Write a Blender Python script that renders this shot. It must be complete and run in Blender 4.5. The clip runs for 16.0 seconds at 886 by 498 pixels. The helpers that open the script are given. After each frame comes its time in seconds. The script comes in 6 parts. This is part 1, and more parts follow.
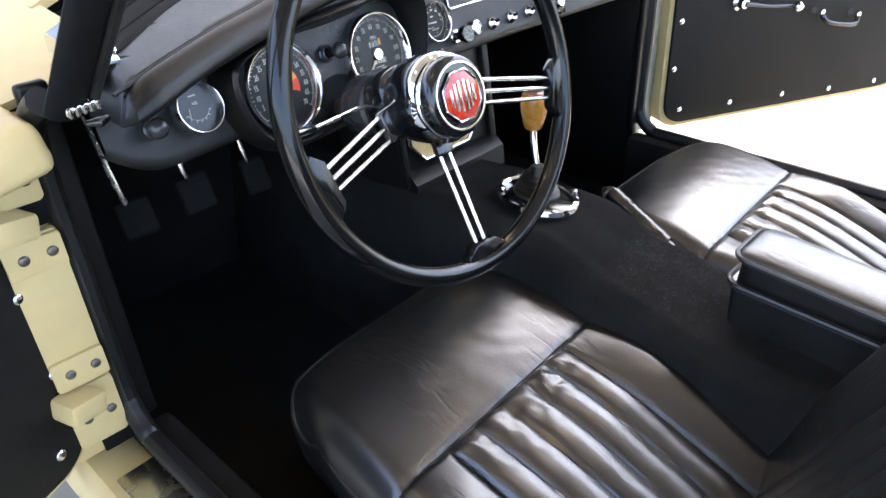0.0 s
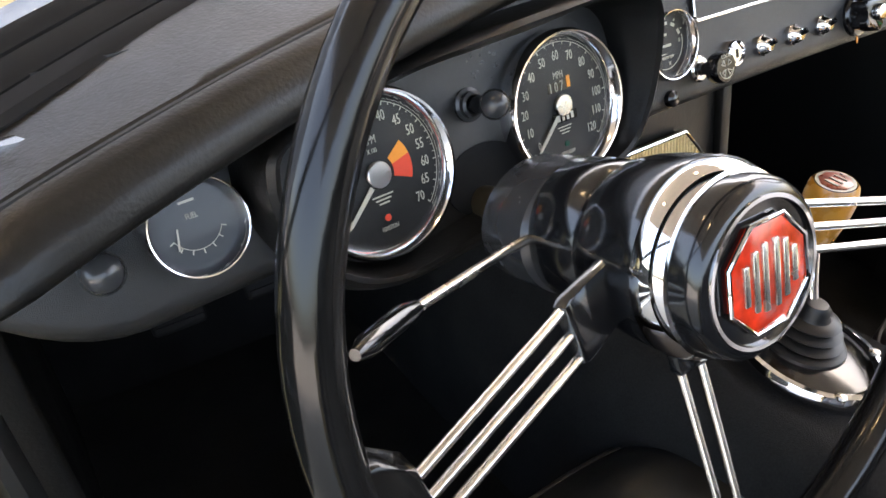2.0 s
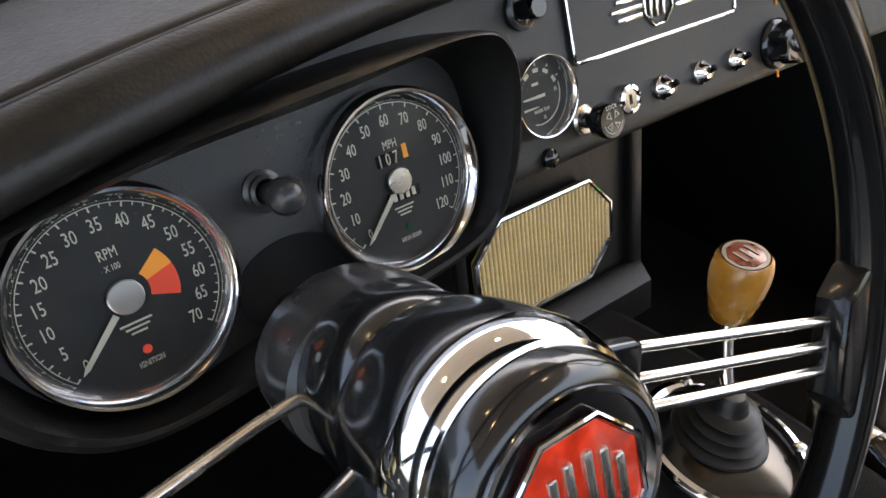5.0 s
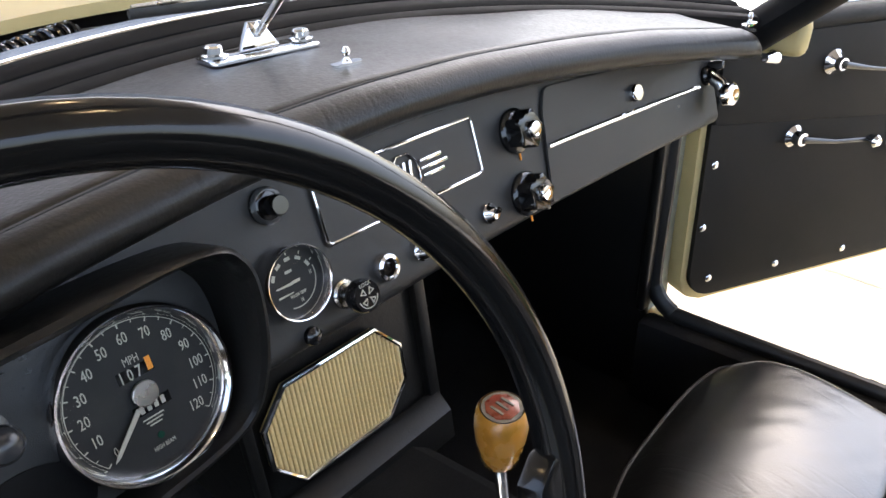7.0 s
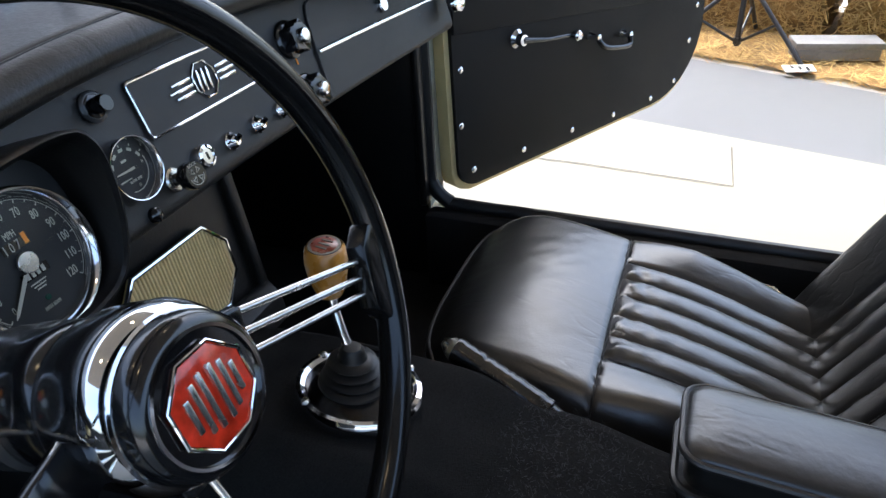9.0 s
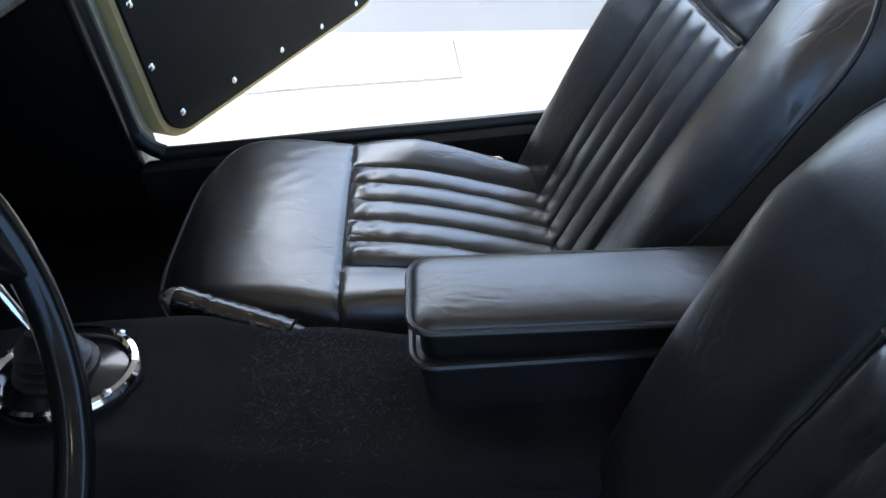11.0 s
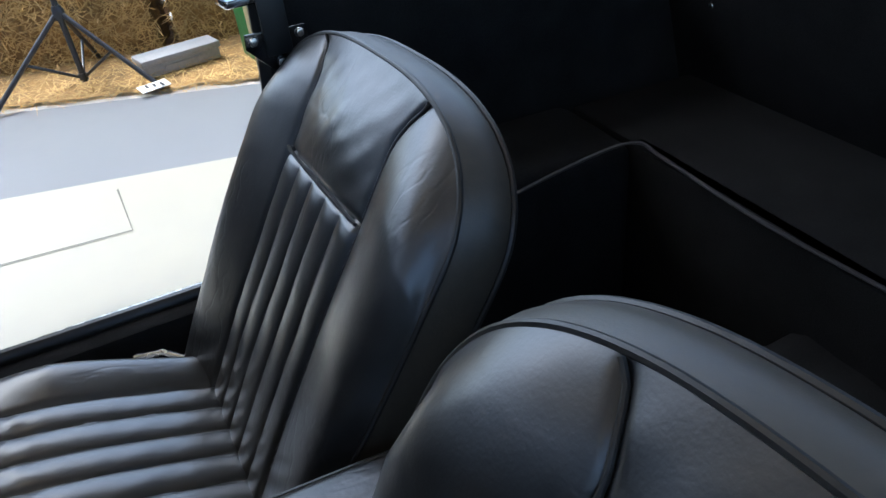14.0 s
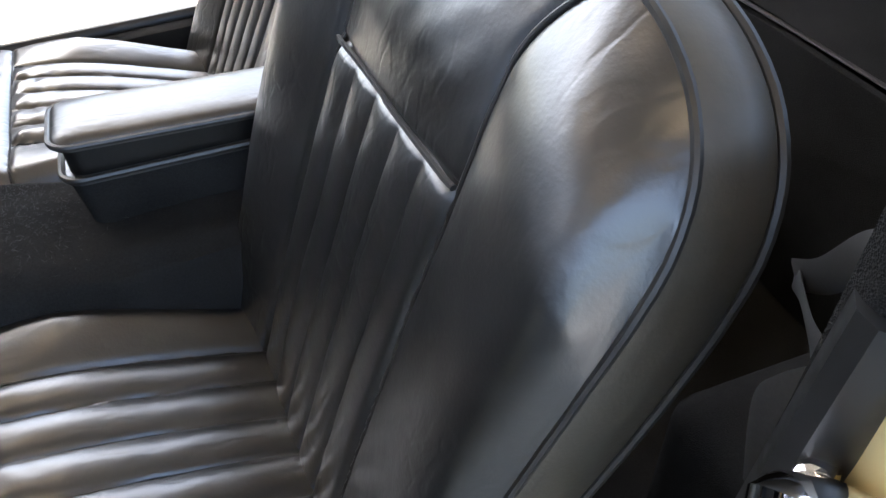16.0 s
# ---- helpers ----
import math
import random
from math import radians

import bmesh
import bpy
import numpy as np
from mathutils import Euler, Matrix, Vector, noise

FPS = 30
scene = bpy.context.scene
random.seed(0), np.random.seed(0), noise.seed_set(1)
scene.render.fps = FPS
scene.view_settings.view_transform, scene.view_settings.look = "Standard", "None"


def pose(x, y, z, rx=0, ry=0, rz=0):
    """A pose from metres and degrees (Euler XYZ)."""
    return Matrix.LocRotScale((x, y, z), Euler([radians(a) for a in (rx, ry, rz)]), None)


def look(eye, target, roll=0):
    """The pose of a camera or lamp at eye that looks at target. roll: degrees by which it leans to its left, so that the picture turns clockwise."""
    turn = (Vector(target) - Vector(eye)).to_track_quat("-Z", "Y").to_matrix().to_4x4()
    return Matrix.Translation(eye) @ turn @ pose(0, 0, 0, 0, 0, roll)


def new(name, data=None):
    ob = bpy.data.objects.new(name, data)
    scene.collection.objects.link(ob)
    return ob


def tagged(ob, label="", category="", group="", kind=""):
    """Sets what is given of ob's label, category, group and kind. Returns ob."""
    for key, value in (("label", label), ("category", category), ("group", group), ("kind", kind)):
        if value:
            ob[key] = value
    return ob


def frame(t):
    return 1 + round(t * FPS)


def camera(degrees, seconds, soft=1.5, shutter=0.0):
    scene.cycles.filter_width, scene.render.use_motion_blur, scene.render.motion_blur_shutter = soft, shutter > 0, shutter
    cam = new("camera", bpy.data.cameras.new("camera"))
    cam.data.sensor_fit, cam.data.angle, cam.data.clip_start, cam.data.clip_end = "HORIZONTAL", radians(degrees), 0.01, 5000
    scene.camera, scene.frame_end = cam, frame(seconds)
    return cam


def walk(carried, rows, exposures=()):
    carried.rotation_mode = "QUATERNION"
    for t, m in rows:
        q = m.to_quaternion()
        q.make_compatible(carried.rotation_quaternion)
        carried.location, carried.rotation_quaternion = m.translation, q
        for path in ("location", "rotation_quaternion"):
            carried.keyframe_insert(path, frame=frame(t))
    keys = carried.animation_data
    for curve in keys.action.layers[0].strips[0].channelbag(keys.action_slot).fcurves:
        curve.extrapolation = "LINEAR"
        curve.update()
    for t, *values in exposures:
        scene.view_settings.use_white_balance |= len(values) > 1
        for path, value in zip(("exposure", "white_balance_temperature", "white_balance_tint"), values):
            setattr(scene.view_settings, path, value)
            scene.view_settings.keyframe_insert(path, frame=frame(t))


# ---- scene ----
cam = camera(63.9, 16.0)
PATH = [
    (0, (-0.887, 0.623, 1.089), (0.275, 1.855, 0.026), -2.2),
    (0.3, (-0.868, 0.659, 1.079), (0.303, 1.919, 0.059), -3.4),
    (0.5, (-0.836, 0.729, 1.077), (0.401, 1.933, 0.067), -1.8),
    (1, (-0.795, 0.859, 1.05), (0.455, 2.017, 0.002), -5.3),
    (1.5, (-0.729, 0.933, 1.025), (0.356, 2.196, -0.085), -6.1),
    (2, (-0.614, 0.996, 1.017), (0.213, 2.424, -0.113), -2.8),
    (2.5, (-0.556, 1.02, 1.011), (0.19, 2.456, -0.164), -1.8),
    (3, (-0.527, 1.018, 1.017), (0.245, 2.462, -0.131), -1.3),
    (3.2, (-0.524, 1.023, 1.025), (0.241, 2.494, -0.093), -1.2),
    (5.3, (-0.448, 1.052, 1.007), (0.474, 2.406, -0.139), -2.2),
    (5.5, (-0.438, 1.046, 1.007), (0.512, 2.376, -0.146), -1.5),
    (6, (-0.413, 1.035, 1.017), (0.655, 2.294, -0.111), -1.0),
    (6.5, (-0.394, 1.013, 1.034), (0.8, 2.181, -0.066), -0.4),
    (7, (-0.395, 1.015, 1.079), (0.863, 2.24, 0.122), -1.3),
    (7.5, (-0.412, 0.998, 1.101), (0.859, 2.231, 0.171), -3.4),
    (8, (-0.45, 0.977, 1.102), (0.909, 2.113, 0.174), -2.9),
    (8.5, (-0.497, 0.955, 1.085), (0.956, 1.908, 0.096), -2.9),
    (9, (-0.551, 0.921, 1.065), (0.988, 1.646, 0.014), -3.1),
    (9.5, (-0.613, 0.877, 1.053), (0.982, 1.422, -0.024), -5.5),
    (10, (-0.622, 0.841, 1.037), (1.003, 1.17, -0.082), -6.1),
    (12.3, (-0.34, 0.846, 0.991), (1.156, 0.839, -0.336), -8.7),
    (12.5, (-0.337, 0.837, 0.993), (1.171, 0.735, -0.317), -7.8),
    (13, (-0.329, 0.788, 1.018), (1.222, 0.503, -0.213), -6.6),
    (13.2, (-0.327, 0.771, 1.034), (1.247, 0.407, -0.146), -6.5),
    (13.5, (-0.34, 0.748, 1.042), (1.231, 0.282, -0.104), -5.8),
    (14, (-0.39, 0.707, 1.053), (1.167, 0.138, -0.066), -6.7),
    (14.5, (-0.493, 0.67, 1.053), (1.092, 0.218, -0.08), -7.3),
    (15, (-0.636, 0.648, 1.011), (0.922, 0.315, -0.198), -8.3),
    (15.5, (-0.722, 0.662, 0.986), (0.742, 0.382, -0.348), -7.6),
    (16, (-0.779, 0.72, 0.983), (0.607, 0.315, -0.4), -4.4),
]
walk(cam, [(t, look(eye, target, roll)) for t, eye, target, roll in PATH], exposures=[(0.0, 3.58, 6350, 10), (1.0, 3.46, 6550, 10), (2.0, 3.56, 7450, 10), (3.0, 3.42, 7750, 10), (5.5, 3.05, 7500, 10), (7.0, 3.06, 6950, 10), (8.5, 2.66, 6350, 8), (9.0, 2.25, 5950, 6), (9.5, 2.06, 5600, 4), (10.0, 2.20, 5450, 3), (12.5, 2.42, 5450, 2), (13.0, 2.06, 5400, 2), (13.5, 1.90, 5330, 2), (14.0, 1.92, 5380, 2), (14.5, 2.17, 5420, 3), (15.0, 2.40, 5750, 4), (15.5, 2.80, 6050, 5), (16.0, 3.55, 6420, 6)])

# ---------------------------------------------------------------- world and light
world = bpy.data.worlds.new("world")
scene.world = world
world.use_nodes = True
wn = world.node_tree
sky = wn.nodes.new("ShaderNodeTexSky")
sky.sky_type = "NISHITA"
sky.sun_disc = False
sky.sun_elevation, sky.sun_rotation = radians(66), radians(58)
sky.air_density, sky.dust_density = 1.0, 6.0
wn.links.new(sky.outputs[0], wn.nodes["Background"].inputs[0])
wn.nodes["Background"].inputs[1].default_value = 0.15
sun = new("sun", bpy.data.lights.new("sun", "SUN"))
sun.data.energy, sun.data.angle, sun.data.color = 0.6, radians(14), (1.0, 0.96, 0.9)
sun.matrix_world = look((1.6, 1.0, 4.2), (0, 0, 0))


# ---------------------------------------------------------------- materials
def node_mat(name, colour, rough=0.5, metal=0.0, vary=0.15, grain=60.0, bump=0.0, bump_scale=300.0, rough_vary=0.1,
             wear=4.0, coat=0.0, spec=0.5, wrinkle=0.0, random_obj=0.0, coat_rough=0.08):
    m = bpy.data.materials.new(name)
    m.use_nodes = True
    t = m.node_tree
    b = t.nodes["Principled BSDF"]
    co = t.nodes.new("ShaderNodeTexCoord")
    fine, broad = t.nodes.new("ShaderNodeTexNoise"), t.nodes.new("ShaderNodeTexNoise")
    fine.inputs["Scale"].default_value, broad.inputs["Scale"].default_value = grain, wear
    fine.inputs["Detail"].default_value = broad.inputs["Detail"].default_value = 3.0
    geo = t.nodes.new("ShaderNodeNewGeometry")
    for n in (fine, broad):
        t.links.new(geo.outputs["Position"], n.inputs["Vector"])
    add = t.nodes.new("ShaderNodeMath")
    add.operation = "ADD"
    t.links.new(fine.outputs[0], add.inputs[0])
    t.links.new(broad.outputs[0], add.inputs[1])
    ramp = t.nodes.new("ShaderNodeMapRange")
    ramp.inputs[1].default_value, ramp.inputs[2].default_value = 0.6, 1.4
    ramp.inputs[3].default_value, ramp.inputs[4].default_value = 1 - vary, 1 + vary
    t.links.new(add.outputs[0], ramp.inputs[0])
    mul = t.nodes.new("ShaderNodeVectorMath")
    mul.operation = "SCALE"
    mul.inputs[0].default_value = colour
    t.links.new(ramp.outputs[0], mul.inputs["Scale"])
    last = mul.outputs[0]
    if random_obj:
        info = t.nodes.new("ShaderNodeObjectInfo")
        r2 = t.nodes.new("ShaderNodeMapRange")
        r2.inputs[3].default_value, r2.inputs[4].default_value = 1 - random_obj, 1 + random_obj
        t.links.new(info.outputs["Random"], r2.inputs[0])
        m2 = t.nodes.new("ShaderNodeVectorMath")
        m2.operation = "SCALE"
        t.links.new(last, m2.inputs[0])
        t.links.new(r2.outputs[0], m2.inputs["Scale"])
        last = m2.outputs[0]
    t.links.new(last, b.inputs["Base Color"])
    rr = t.nodes.new("ShaderNodeMapRange")
    rr.inputs[1].default_value, rr.inputs[2].default_value = 0.6, 1.4
    rr.inputs[3].default_value, rr.inputs[4].default_value = max(0.02, rough - rough_vary), min(1, rough + rough_vary)
    t.links.new(add.outputs[0], rr.inputs[0])
    t.links.new(rr.outputs[0], b.inputs["Roughness"])
    b.inputs["Metallic"].default_value = metal
    b.inputs["Coat Weight"].default_value = coat
    b.inputs["Coat Roughness"].default_value = coat_rough
    b.inputs["Specular IOR Level"].default_value = spec
    normal = None
    if bump:
        g = t.nodes.new("ShaderNodeTexVoronoi" if bump_scale > 1050 else "ShaderNodeTexNoise")
        g.inputs["Scale"].default_value = bump_scale
        t.links.new(geo.outputs["Position"], g.inputs["Vector"])
        bp = t.nodes.new("ShaderNodeBump")
        bp.inputs["Strength"].default_value, bp.inputs["Distance"].default_value = bump, 0.0006
        t.links.new(g.outputs[0], bp.inputs["Height"])
        normal = bp
    if wrinkle:
        w = t.nodes.new("ShaderNodeTexNoise")
        w.inputs["Scale"].default_value, w.inputs["Detail"].default_value = 17.0, 1.5
        w.inputs["Distortion"].default_value = 0.6
        t.links.new(geo.outputs["Position"], w.inputs["Vector"])
        bw = t.nodes.new("ShaderNodeBump")
        bw.inputs["Strength"].default_value, bw.inputs["Distance"].default_value = wrinkle, 0.004
        # short creases where a stretched noise crosses its middle, gathered in patches
        mp = t.nodes.new("ShaderNodeMapping")
        mp.inputs["Rotation"].default_value = (0.5, 0.7, 0.4)
        mp.inputs["Scale"].default_value = (34.0, 10.0, 22.0)
        t.links.new(geo.outputs["Position"], mp.inputs["Vector"])
        cr, pn = t.nodes.new("ShaderNodeTexNoise"), t.nodes.new("ShaderNodeTexNoise")
        cr.inputs["Scale"].default_value, cr.inputs["Detail"].default_value = 1.0, 2.0
        pn.inputs["Scale"].default_value, pn.inputs["Detail"].default_value = 7.0, 1.0
        t.links.new(mp.outputs[0], cr.inputs["Vector"])
        t.links.new(geo.outputs["Position"], pn.inputs["Vector"])
        off, ab, hm, hs = (t.nodes.new("ShaderNodeMath") for _ in range(4))
        off.operation, ab.operation, hm.operation = "SUBTRACT", "ABSOLUTE", "MULTIPLY"
        off.inputs[1].default_value = 0.5
        edge, pm = t.nodes.new("ShaderNodeMapRange"), t.nodes.new("ShaderNodeMapRange")
        edge.interpolation_type = pm.interpolation_type = "SMOOTHSTEP"
        edge.inputs[1].default_value, edge.inputs[2].default_value = 0.0, 0.07
        edge.inputs[3].default_value, edge.inputs[4].default_value = -0.20, 0.0
        pm.inputs[1].default_value, pm.inputs[2].default_value = 0.46, 0.64
        for a, c in ((cr.outputs[0], off.inputs[0]), (off.outputs[0], ab.inputs[0]), (ab.outputs[0], edge.inputs[0]), (pn.outputs[0], pm.inputs[0]),
                     (edge.outputs[0], hm.inputs[0]), (pm.outputs[0], hm.inputs[1]), (w.outputs[0], hs.inputs[0]), (hm.outputs[0], hs.inputs[1]), (hs.outputs[0], bw.inputs["Height"])):
            t.links.new(a, c)
        if normal:
            t.links.new(normal.outputs[0], bw.inputs["Normal"])
        normal = bw
    if normal:
        t.links.new(normal.outputs[0], b.inputs["Normal"])
    return m


LEATHER = node_mat("black_leather", (0.0085, 0.0081, 0.0078), 0.35, vary=0.25, rough_vary=0.06, grain=90, bump=0.3, bump_scale=330, wear=6, spec=0.85, coat=0.5, coat_rough=0.27, wrinkle=0.36)
GRAINED = node_mat("coarse_grained_leatherette", (0.0095, 0.009, 0.0088), 0.36, vary=0.3, grain=120, bump=0.7, bump_scale=120, wear=8, spec=0.7, coat=0.3, coat_rough=0.3, rough_vary=0.05, wrinkle=0.35)
VINYL = node_mat("black_vinyl", (0.0070, 0.0067, 0.0063), 0.36, vary=0.3, rough_vary=0.08, grain=200, bump=0.35, bump_scale=420, wear=14, spec=0.32, wrinkle=0.10)
DASHPAINT = node_mat("crackle_black_paint", (0.0125, 0.012, 0.0115), 0.42, vary=0.45, rough_vary=0.16, grain=250, bump=0.3, bump_scale=1700, wear=7)
PIPING = node_mat("black_piping", (0.022, 0.021, 0.0195), 0.38, vary=0.25, rough_vary=0.05, grain=120, wear=9)
SEAM = node_mat("seam_thread", (0.010, 0.010, 0.011), 0.7)
CARPET = node_mat("black_carpet", (0.0165, 0.0162, 0.0160), 0.95, vary=0.5, grain=500, bump=1.0, bump_scale=1100, wear=12, spec=0.04)
BINDING = node_mat("carpet_binding", (0.020, 0.019, 0.018), 0.75, vary=0.5, grain=60)
SATINBLACK = node_mat("satin_black_plastic", (0.007, 0.0072, 0.008), 0.16, vary=0.2, rough_vary=0.03, wear=20, coat=0.3)
BRASS = node_mat("dull_brass", (0.035, 0.026, 0.014), 0.5, 0.4, vary=0.3)
GLOSS = node_mat("gloss_black_plastic", (0.006, 0.006, 0.0065), 0.12, vary=0.15, rough_vary=0.05, coat=0.3)
RIMBLACK = node_mat("wheel_rim_black", (0.0055, 0.0055, 0.0055), 0.15, vary=0.2, rough_vary=0.07, wear=14, coat=0.1, spec=0.36)
GREYPLASTIC = node_mat("dark_grey_plastic", (0.03, 0.031, 0.033), 0.22, vary=0.2, rough_vary=0.08)
RUBBER = node_mat("black_rubber", (0.009, 0.009, 0.009), 0.45, vary=0.3, grain=80, rough_vary=0.15)
CHROME = node_mat("chrome", (0.82, 0.82, 0.84), 0.06, 1.0, vary=0.05, rough_vary=0.04, grain=40)
# base colour lifted and warmed to carry the side light on the seat bands
SIDEWARM = node_mat("leathercloth_warm_lit", (0.052, 0.044, 0.032), 0.46, vary=0.25, rough_vary=0.06, grain=90, bump=0.25, bump_scale=330, wear=6, spec=0.75)
BEZEL = node_mat("bezel_chrome", (0.80, 0.80, 0.82), 0.10, 1.0, vary=0.06, rough_vary=0.04, grain=40)
WEBBING = node_mat("grey_belt_webbing", (0.085, 0.082, 0.078), 0.7, vary=0.3, grain=300)
STEEL = node_mat("satin_steel", (0.62, 0.60, 0.56), 0.26, 1.0, vary=0.08, rough_vary=0.1)
SPOKE = node_mat("polished_spoke_steel", (0.86, 0.83, 0.77), 0.24, 1.0, vary=0.06, rough_vary=0.08)
CREAM = node_mat("cream_car_paint", (0.60, 0.48, 0.235), 0.40, vary=0.08, grain=30, wear=8, spec=0.25)
PRIMER = node_mat("dull_cream_metal", (0.46, 0.46, 0.38), 0.6, vary=0.35, grain=60, wear=22)
SCREWDARK = node_mat("dark_screw_head", (0.16, 0.15, 0.13), 0.4, 0.8, vary=0.3)
WOOD = node_mat("varnished_wood", (0.52, 0.23, 0.035), 0.28, vary=0.35, grain=18, wear=40, coat=0.8)
GOLD = node_mat("gold_speaker_cloth", (0.72, 0.54, 0.26), 0.55, vary=0.2, grain=300, wear=12)
GOLDDARK = node_mat("gold_cloth_groove", (0.34, 0.24, 0.09), 0.7, vary=0.2)
DIAL = node_mat("dial_black", (0.0042, 0.004, 0.0039), 0.6, vary=0.15)
DIALBLUE = node_mat("dial_dark_slate", (0.022, 0.026, 0.031), 0.4, vary=0.2)
MARK = node_mat("dial_white_print", (0.42, 0.40, 0.33), 0.6, vary=0.1)
ORANGE = node_mat("dial_orange", (0.80, 0.28, 0.03), 0.6, vary=0.1)
REDMARK = node_mat("dial_red", (0.72, 0.06, 0.025), 0.6, vary=0.1)
ENAMEL = node_mat("red_enamel", (0.62, 0.035, 0.012), 0.18, vary=0.5, grain=110, wear=90, coat=0.7)
DULLRED = node_mat("dull_red_inlay", (0.20, 0.03, 0.012), 0.3, vary=0.4, grain=200, wear=90, coat=0.5)
DARKGREEN = node_mat("dark_green_lens", (0.01, 0.06, 0.04), 0.2)
WHITEFLOOR = node_mat("white_platform", (0.31, 0.29, 0.235), 0.40, vary=0.06, grain=8, wear=1.6, rough_vary=0.12, spec=0.35)
GREYFLOOR = node_mat("grey_floor", (0.15, 0.155, 0.168), 0.42, vary=0.10, grain=10, wear=1.3, rough_vary=0.08, spec=0.35)
LINE = node_mat("floor_joint", (0.14, 0.13, 0.11), 0.8)
HAY = node_mat("straw", (0.50, 0.33, 0.12), 0.8, vary=0.5, grain=70, wear=9)
LINT = node_mat("grey_lint", (0.045, 0.045, 0.047), 0.9, vary=0.3)
HAYDARK = node_mat("straw_core", (0.24, 0.14, 0.045), 0.9, vary=0.6, grain=40, wear=7)
TRIPOD = node_mat("black_tripod_tube", (0.02, 0.02, 0.024), 0.35, vary=0.2)
GREYBOX = node_mat("grey_box_plastic", (0.24, 0.24, 0.25), 0.45, vary=0.2, wear=12)
GREEN = node_mat("green_plastic", (0.03, 0.16, 0.04), 0.4, vary=0.2)
SHEET = node_mat("tan_shade_sheet", (0.19, 0.175, 0.155), 0.8, vary=0.1)
FARWALL = node_mat("blue_grey_wall", (0.16, 0.18, 0.21), 0.85, vary=0.06)
PLASTER = node_mat("pale_wall", (0.72, 0.72, 0.70), 0.8, vary=0.08)
GROUND = node_mat("concrete_ground", (0.42, 0.41, 0.39), 0.7, vary=0.2, grain=6, wear=0.7)
SEALBLACK = node_mat("matt_seal_rubber", (0.008, 0.008, 0.0085), 0.65, vary=0.3, grain=90, spec=0.1)
DOORCARD = node_mat("black_door_card", (0.0065, 0.0065, 0.0065), 0.62, vary=0.2, grain=260, bump=0.4, bump_scale=1500, wear=6, spec=0.3)
CANVAS = node_mat("black_hood_canvas", (0.022, 0.022, 0.022), 0.8, vary=0.25, grain=300)

LAMPGLOW = bpy.data.materials.new("warm_lamp_glow")
LAMPGLOW.use_nodes = True
LAMPGLOW.node_tree.nodes["Principled BSDF"].inputs["Emission Color"].default_value = (1.0, 0.72, 0.42, 1)
LAMPGLOW.node_tree.nodes["Principled BSDF"].inputs["Emission Strength"].default_value = 9.0

GLASS = bpy.data.materials.new("clear_glass")
GLASS.use_nodes = True
_t = GLASS.node_tree
_mix, _tr, _gl, _lw, _pw, _ma = (_t.nodes.new(k) for k in ("ShaderNodeMixShader", "ShaderNodeBsdfTransparent", "ShaderNodeBsdfGlossy", "ShaderNodeLayerWeight", "ShaderNodeMath", "ShaderNodeMath"))
_gl.inputs["Roughness"].default_value = 0.02
_lw.inputs["Blend"].default_value = 0.5
_pw.operation, _ma.operation = "POWER", "MULTIPLY_ADD"
_pw.inputs[1].default_value, _ma.inputs[1].default_value, _ma.inputs[2].default_value = 4.0, 0.32, 0.010
_t.links.new(_lw.outputs["Facing"], _pw.inputs[0])
_t.links.new(_pw.outputs[0], _ma.inputs[0])
_t.links.new(_ma.outputs[0], _mix.inputs[0])
_t.links.new(_tr.outputs[0], _mix.inputs[1])
_t.links.new(_gl.outputs[0], _mix.inputs[2])
_t.links.new(_mix.outputs[0], _t.nodes["Material Output"].inputs[0])


# ---------------------------------------------------------------- mesh helpers
def mesh_of(bm, mat, smooth=True, name="mesh"):
    me = bpy.data.meshes.new(name)
    bmesh.ops.recalc_face_normals(bm, faces=bm.faces)
    bm.to_mesh(me)
    bm.free()
    if smooth:
        me.polygons.foreach_set("use_smooth", [True] * len(me.polygons))
        me.set_sharp_from_angle(angle=radians(38))
    me.materials.append(mat)
    return me


def part(name, bm, mat, parent, label="", m=None):
    """One mesh object under a thing or a part, built in world space (or in the space of m)."""
    me = bm if isinstance(bm, bpy.types.Mesh) else mesh_of(bm, mat, name=name)
    ob = new(name, me)
    ob.parent = parent
    world_m = m if m is not None else Matrix()
    top = Matrix()
    chain = []
    p = parent
    while p:
        chain.append(p)
        p = p.parent
    for q in reversed(chain):
        top = top @ q.matrix_basis
    ob.matrix_basis = top.inverted() @ world_m
    if label:
        ob["label"] = label
    return ob


def thing(name, at, label, category, group="", kind="", bm=None, mat=None):
    """A top-level Empty at its base, or a mesh built in world space."""
    ob = new(name, mesh_of(bm, mat, name=name) if bm else None)
    if not bm:
        ob.matrix_basis = Matrix.Translation(at)
        ob.empty_display_size = 0.05
    return tagged(ob, label, category, group, kind)


def grid(fn, nu, nv, bm=None, closed_u=False):
    """A surface fn(u, v) -> point over the unit square."""
    bm = bm or bmesh.new()
    cols = nu if closed_u else nu + 1
    vs = [[bm.verts.new(fn(i / nu, j / nv)) for j in range(nv + 1)] for i in range(cols)]
    for i in range(nu):
        a, b = vs[i], vs[(i + 1) % cols]
        for j in range(nv):
            bm.faces.new((a[j], b[j], b[j + 1], a[j + 1]))
    return bm


def thick(bm, t):
    """Gives a sheet its thickness."""
    bm.normal_update()
    bmesh.ops.solidify(bm, geom=bm.faces[:], thickness=t)
    return bm


def yawed(ob, px, py, deg):
    """Turns a thing about the upright line through (px, py)."""
    ob.matrix_basis = Matrix.Translation((px, py, 0)) @ Matrix.Rotation(radians(deg), 4, "Z") @ Matrix.Translation((-px, -py, 0)) @ ob.matrix_basis
    return ob


